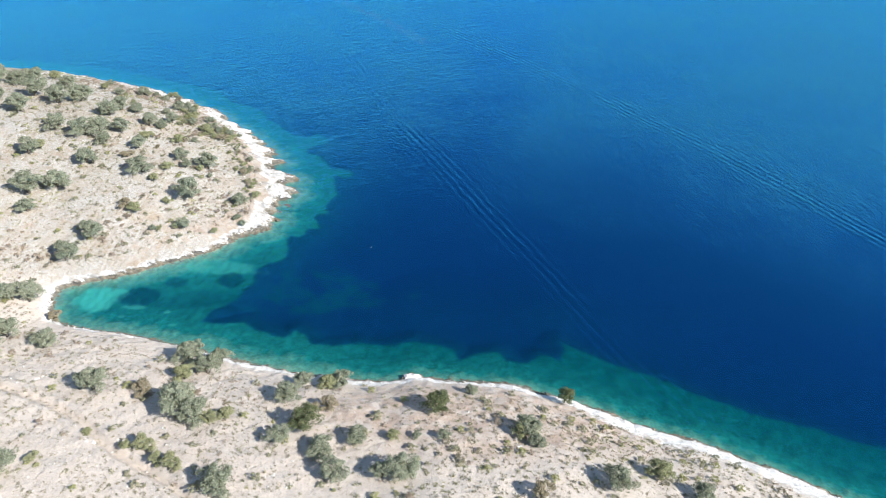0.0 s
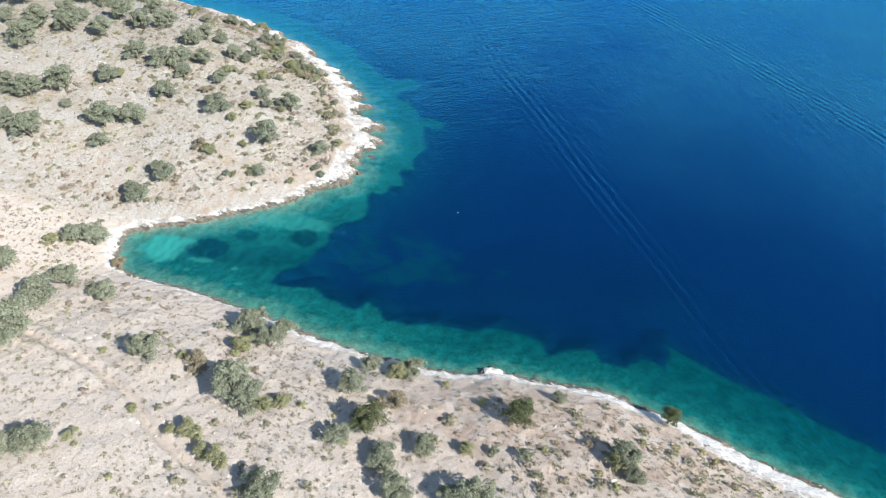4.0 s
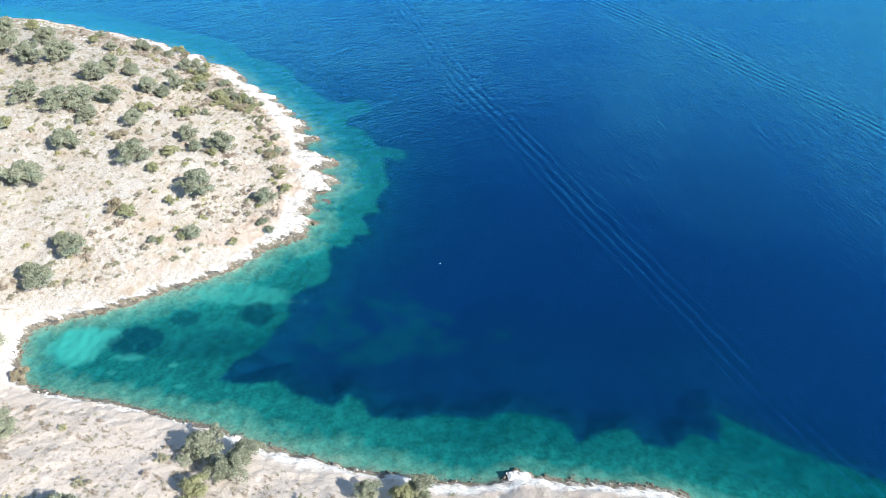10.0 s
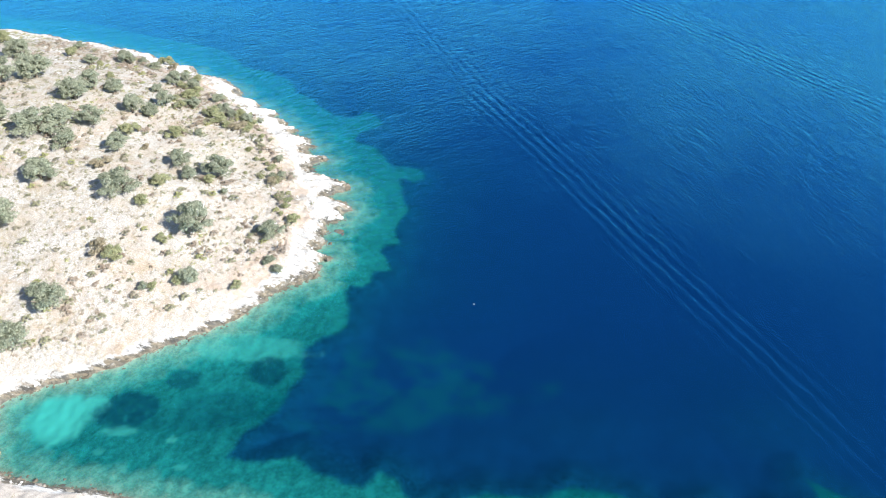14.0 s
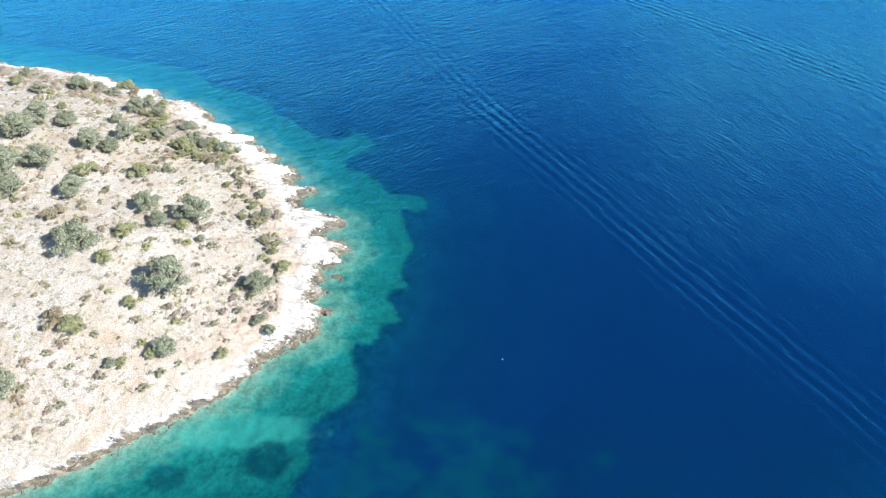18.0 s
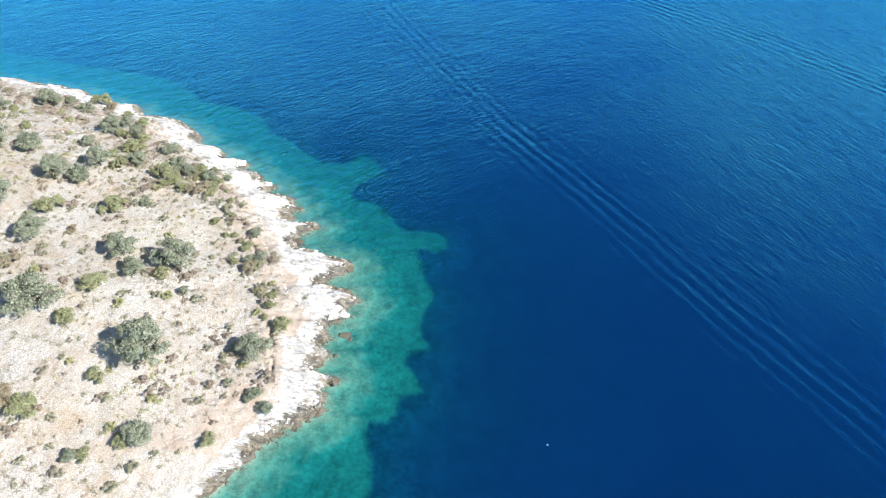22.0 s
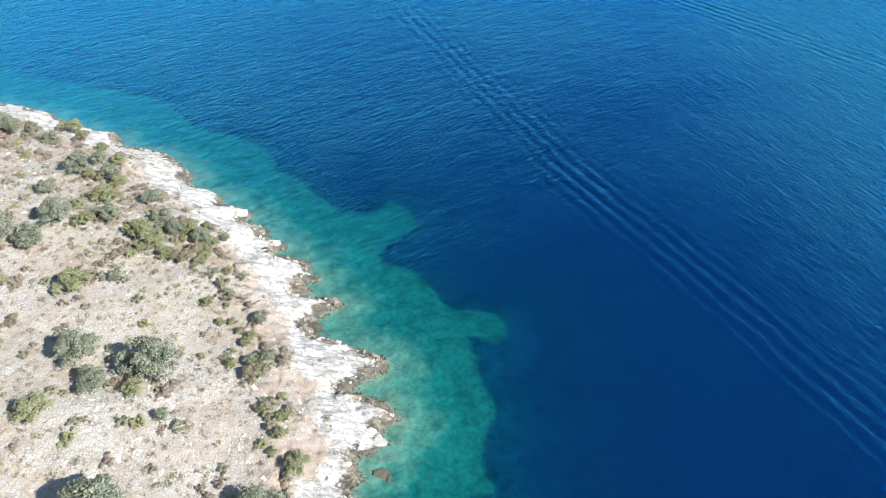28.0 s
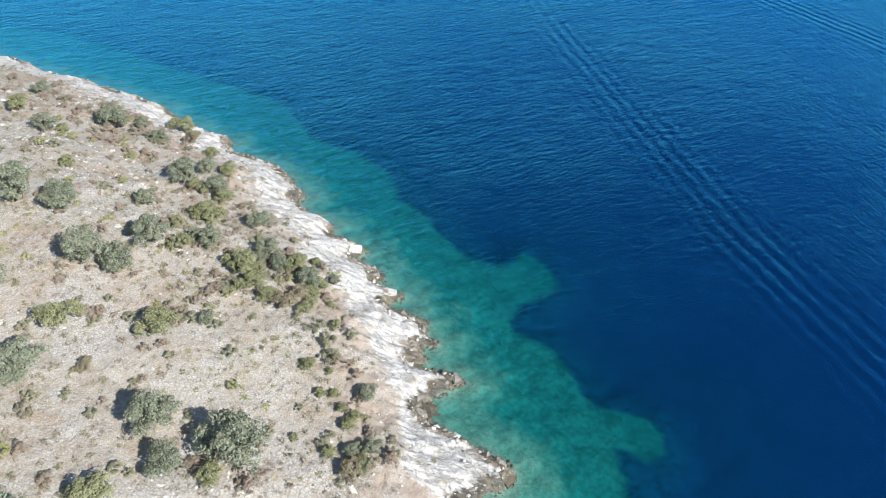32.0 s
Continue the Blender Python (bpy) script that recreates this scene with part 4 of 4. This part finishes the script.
GREY = [low_bush("dwarf_bush", 31 + i, k, "low grey-brown cushion bush on stony soil", "cushion bushes") for i, k in enumerate((HERB_LEAF, OLIVE_LEAF, OLIVE_LEAF))]
RED = [low_bush("dry_bush", 41 + i, RED_TWIG, "low reddish-brown dry cushion bush on stony soil", "reddish cushion bushes") for i in (0, 1)]
LIME = [low_bush("green_bush", 51 + i, k, "low yellow-green cushion bush on stony soil", "green cushion bushes") for i, k in enumerate((LIME_LEAF, OLIVE_LEAF))]
cushions(GREY, 295, 501, lambda x, y, d: (0.35 + scrub_chance(x, y, d)) * smooth(0.0, 2.0, d - 2.5) * np.where(y > 62, 1.0, np.where(x > 14, 0.95, 0.45)), 0.6, 1.35)
cushions(RED, 280, 502, lambda x, y, d: red_chance(x, y, d) * np.where(y > 62, 1.0, 0.3), 0.6, 1.3)
cushions(LIME, 230, 503, lambda x, y, d: (0.35 + scrub_chance(x, y, d)) * smooth(0.0, 2.0, d - 2.5) * np.where(y > 62, 1.0, np.where(x > 14, 1.0, 0.6)), 0.55, 1.3)
# a green belt along the small gully above the cape
cushions([FRESH[0], LIME[1], RED[0], FRESH[1]], 44, 504, lambda x, y, d: (1 - smooth(0.3, 1.6, abs(d - 5.6))) * smooth(84, 88, y) * (1 - smooth(112, 116, y)) * (x > -30), 0.8, 1.45)


# ---------------------------------------------------------------- stones
def rock_mesh(name, seed, rounds, flat, material):
    """A cracked, angular block one metre across."""
    g = np.random.default_rng(seed)
    bm = bmesh.new()
    bmesh.ops.create_cube(bm, size=1.0)
    for n in range(7):
        n = Vector((g.normal(), g.normal(), abs(g.normal()) * 0.8 + 0.15)).normalized()
        cut = bmesh.ops.bisect_plane(bm, geom=bm.verts[:] + bm.edges[:] + bm.faces[:], plane_co=n * g.uniform(0.24, 0.46), plane_no=n, clear_outer=True)
        bmesh.ops.contextual_create(bm, geom=[e for e in cut["geom_cut"] if isinstance(e, bmesh.types.BMEdge)])
    bmesh.ops.triangulate(bm, faces=bm.faces[:])
    if rounds > 1:
        bmesh.ops.subdivide_edges(bm, edges=bm.edges[:], cuts=2)
    for v in bm.verts:
        v.co += Vector(g.normal(size=3)) * 0.035
        v.co.z *= flat
        v.co.x *= 1.45
    me = bpy.data.meshes.new(name)
    bm.to_mesh(me)
    bm.free()
    me.materials.append(material)
    return me


def rock_kind(name, seed, flat, label, category, group, stone=PALE_STONE):
    return tagged(new(name, rock_mesh(name, seed, 2, flat, stone)), label, category, group)


SHORE_ROCKS = [rock_kind("shore_rock", 600 + i, f, "pale angular limestone rock at the waterline", "rock", "shore rocks") for i, f in enumerate((0.5, 0.6, 0.38, 0.45, 0.7))]
WET_ROCKS = [rock_kind("dark_rock", 640 + i, f, "dark weathered limestone rib at the waterline", "rock", "dark shore rocks", WET_STONE) for i, f in enumerate((0.4, 0.55, 0.34))]
FIELD_STONES = [rock_kind("field_stone", 620 + i, f, "loose pale limestone lying on dry soil", "stone", "field stones") for i, f in enumerate((0.55, 0.7, 0.45))]


def lay(kind, x, y, wide, turn, sink=0.3, tilt=0.0):
    z = float(height(x, y))
    spot, turned = (x, y, z - wide * 0.1 * sink), Euler((tilt, tilt * 0.6, turn))
    if kind in USED:
        return copy_thing(kind, Matrix.LocRotScale(spot, turned, (wide / kind.scale.x,) * 3))
    m = Matrix.LocRotScale(spot, turned, (wide,) * 3)
    USED.add(kind)
    kind.matrix_basis = m
    return kind


rx_, ry_ = scatter(80, 701, lambda x, y, d: smooth(-0.3, 0.0, d) * (1 - smooth(0.6, 1.6, d)) * np.where((y > 74) & (y < 134), 1.0, 0.35), (-60, 75, 14, 146))
for i, (x, y) in enumerate(zip(rx_.tolist(), ry_.tolist())):
    lay(SHORE_ROCKS[i % 5], x, y, rng.choice((0.22, 0.28, 0.35, 0.45)), rng.gauss(0.25, 0.5), 0.8, rng.uniform(-0.2, 0.2))
for x, y, wide in ((21.0, 37.4, 1.1), (21.9, 37.3, 1.05), (20.3, 37.5, 0.9), (22.6, 37.4, 0.7), (21.3, 38.0, 0.7), (-3.8, 85.8, 0.9), (-3.2, 85.2, 0.5), (-6.2, 83.0, 0.9), (-4.8, 79.7, 0.8), (-9.2, 100.9, 0.9), (-9.9, 100.0, 0.8), (-9.0, 99.8, 0.7), (-8.5, 100.5, 0.6), (-9.4, 101.6, 0.7), (-3.4, 95.5, 0.8), (-3.9, 96.4, 0.7), (-7.3, 103.5, 0.7), (-8.2, 104.0, 0.6)):
    lay(SHORE_ROCKS[1] if y < 60 and wide > 1.0 else WET_ROCKS[int(x * 7) % 3], x, y, wide, wide * 3.0, 0.2)
for x, y, wide in ((-4.9, 88.0, 1.25), (-4.0, 88.1, 1.05), (-4.4, 87.6, 0.7), (-17.3, 117.2, 0.9), (-13.4, 111.9, 0.8)):
    lay(SHORE_ROCKS[int(wide * 10) % 5], x, y, wide, 0.15, 0.2)
dx_, dy_ = scatter(300, 703, lambda x, y, d: smooth(-0.45, -0.1, d) * (1 - smooth(0.35, 0.9, d)) * smooth(-0.2, 0.3, wobble(x, y, 4, 351, 2)) * np.where((y > 74) & (y < 134), 1.0, 0.4), (-60, 75, 14, 146))
for i, (x, y) in enumerate(zip(dx_.tolist(), dy_.tolist())):
    lay(WET_ROCKS[i % 3], x, y, rng.choice((0.28, 0.35, 0.45, 0.65)), rng.gauss(0.0, 0.3), 1.0, rng.uniform(-0.15, 0.15))
sx, sy = scatter(240, 702, lambda x, y, d: np.where(y > 60, 1.0, 0.2) * smooth(3, 5, d) * smooth(0.05, 0.45, wobble(x, y, 8, 331, 2)), (-60, 60, 12, 135))
for i, (x, y) in enumerate(zip(sx.tolist(), sy.tolist())):
    lay(FIELD_STONES[i % 3], x, y, rng.uniform(0.22, 0.5), rng.uniform(0, 6.28), 1.0, rng.uniform(-0.3, 0.3))


def rubble(name, count, seed, keep, low, high, label, box=(-90, 90, -60, 150), stone=PALE_STONE):
    """Small broken stones past counting, joined in one mesh."""
    g = np.random.default_rng(seed)
    x, y = scatter(count, seed, keep, box)
    z = height(x, y)
    r = low + (high - low) * g.uniform(size=count) ** 2.5
    corners = np.array([(1, 0, 0), (0, 1, 0), (-1, 0, 0), (0, -1, 0), (0, 0, 1), (0, 0, -0.4)], float)
    sides = np.array([(0, 1, 4), (1, 2, 4), (2, 3, 4), (3, 0, 4), (1, 0, 5), (2, 1, 5), (3, 2, 5), (0, 3, 5)])
    a = g.uniform(0, 6.28, count)
    pts = corners[None] * g.uniform(0.55, 1.25, (count, 6, 1)) + g.normal(size=(count, 6, 3)) * 0.16
    pts[..., 2] *= g.uniform(0.35, 0.8, (count, 1))
    rot = np.stack([pts[..., 0] * np.cos(a)[:, None] - pts[..., 1] * np.sin(a)[:, None], pts[..., 0] * np.sin(a)[:, None] + pts[..., 1] * np.cos(a)[:, None], pts[..., 2]], -1)
    co = (rot * r[:, None, None] + np.stack([x, y, z], -1)[:, None]).reshape(-1, 3)
    tris = (np.arange(count)[:, None, None] * 6 + sides[None]).reshape(-1, 3)
    me = bpy.data.meshes.new(name)
    me.from_pydata(co.tolist(), [], tris.tolist())
    me.materials.append(stone)
    me.update()
    return tagged(new(name, me), label, "stones", kind="stuff")


rubble("scattered_stones", 9000, 711, lambda x, y, d: np.where(y > 60, 1.0, 0.25) * smooth(1.5, 4, d) * (0.12 + 0.88 * smooth(0.0, 0.4, wobble(x, y, 8, 331, 2))), 0.05, 0.21, "small pale stones strewn over dry soil")
rubble("tidal_rubble", 3200, 713, lambda x, y, d: smooth(-0.45, -0.1, d) * (1 - smooth(0.15, 0.6, d)) * np.where(y > 72, 1.0, 0.5), 0.05, 0.24, "dark weed-stained broken stones at the waterline", (-70, 76, 12, 150), WET_STONE)
rubble("shore_rubble", 2000, 712, lambda x, y, d: smooth(-0.9, 0.1, d) * (1 - 0.9 * smooth(0.6, 1.6, d)) * (1 - smooth(2.0, 4.0, d)) * np.where(y > 74, 1.0, 0.4 * (d < 1.6)), 0.05, 0.22, "broken white limestone along the water")


# ---------------------------------------------------------------- a float on the water
def float_buoy(x, y):
    """A small white net float lying in the swell, with its rope eye."""
    base = new("net_float")
    base.location = (x, y, 0.0)
    bm = bmesh.new()
    bmesh.ops.create_uvsphere(bm, u_segments=16, v_segments=10, radius=0.07)
    for v in bm.verts:
        v.co.z *= 0.85
    part("float_body", bm, FLOAT_WHITE, base)
    bm = bmesh.new()
    bmesh.ops.create_cone(bm, segments=10, radius1=0.02, radius2=0.014, depth=0.035, cap_ends=True, matrix=Matrix.Translation((0, 0, 0.068)))
    part("rope_eye", bm, FLOAT_WHITE, base, "short white moulded eye on top")
    return tagged(base, "small white plastic net float on open water", "float")


m = Nodes("weathered_white_plastic")
FLOAT_WHITE = m.finish(m.ramp(m.noise(9.0, 4, 0.6, m.local()), (0.4, (0.72, 0.72, 0.70)), (0.7, (0.80, 0.80, 0.78))), 0.45, None, 0.4)
float_buoy(13.7, 70.9)
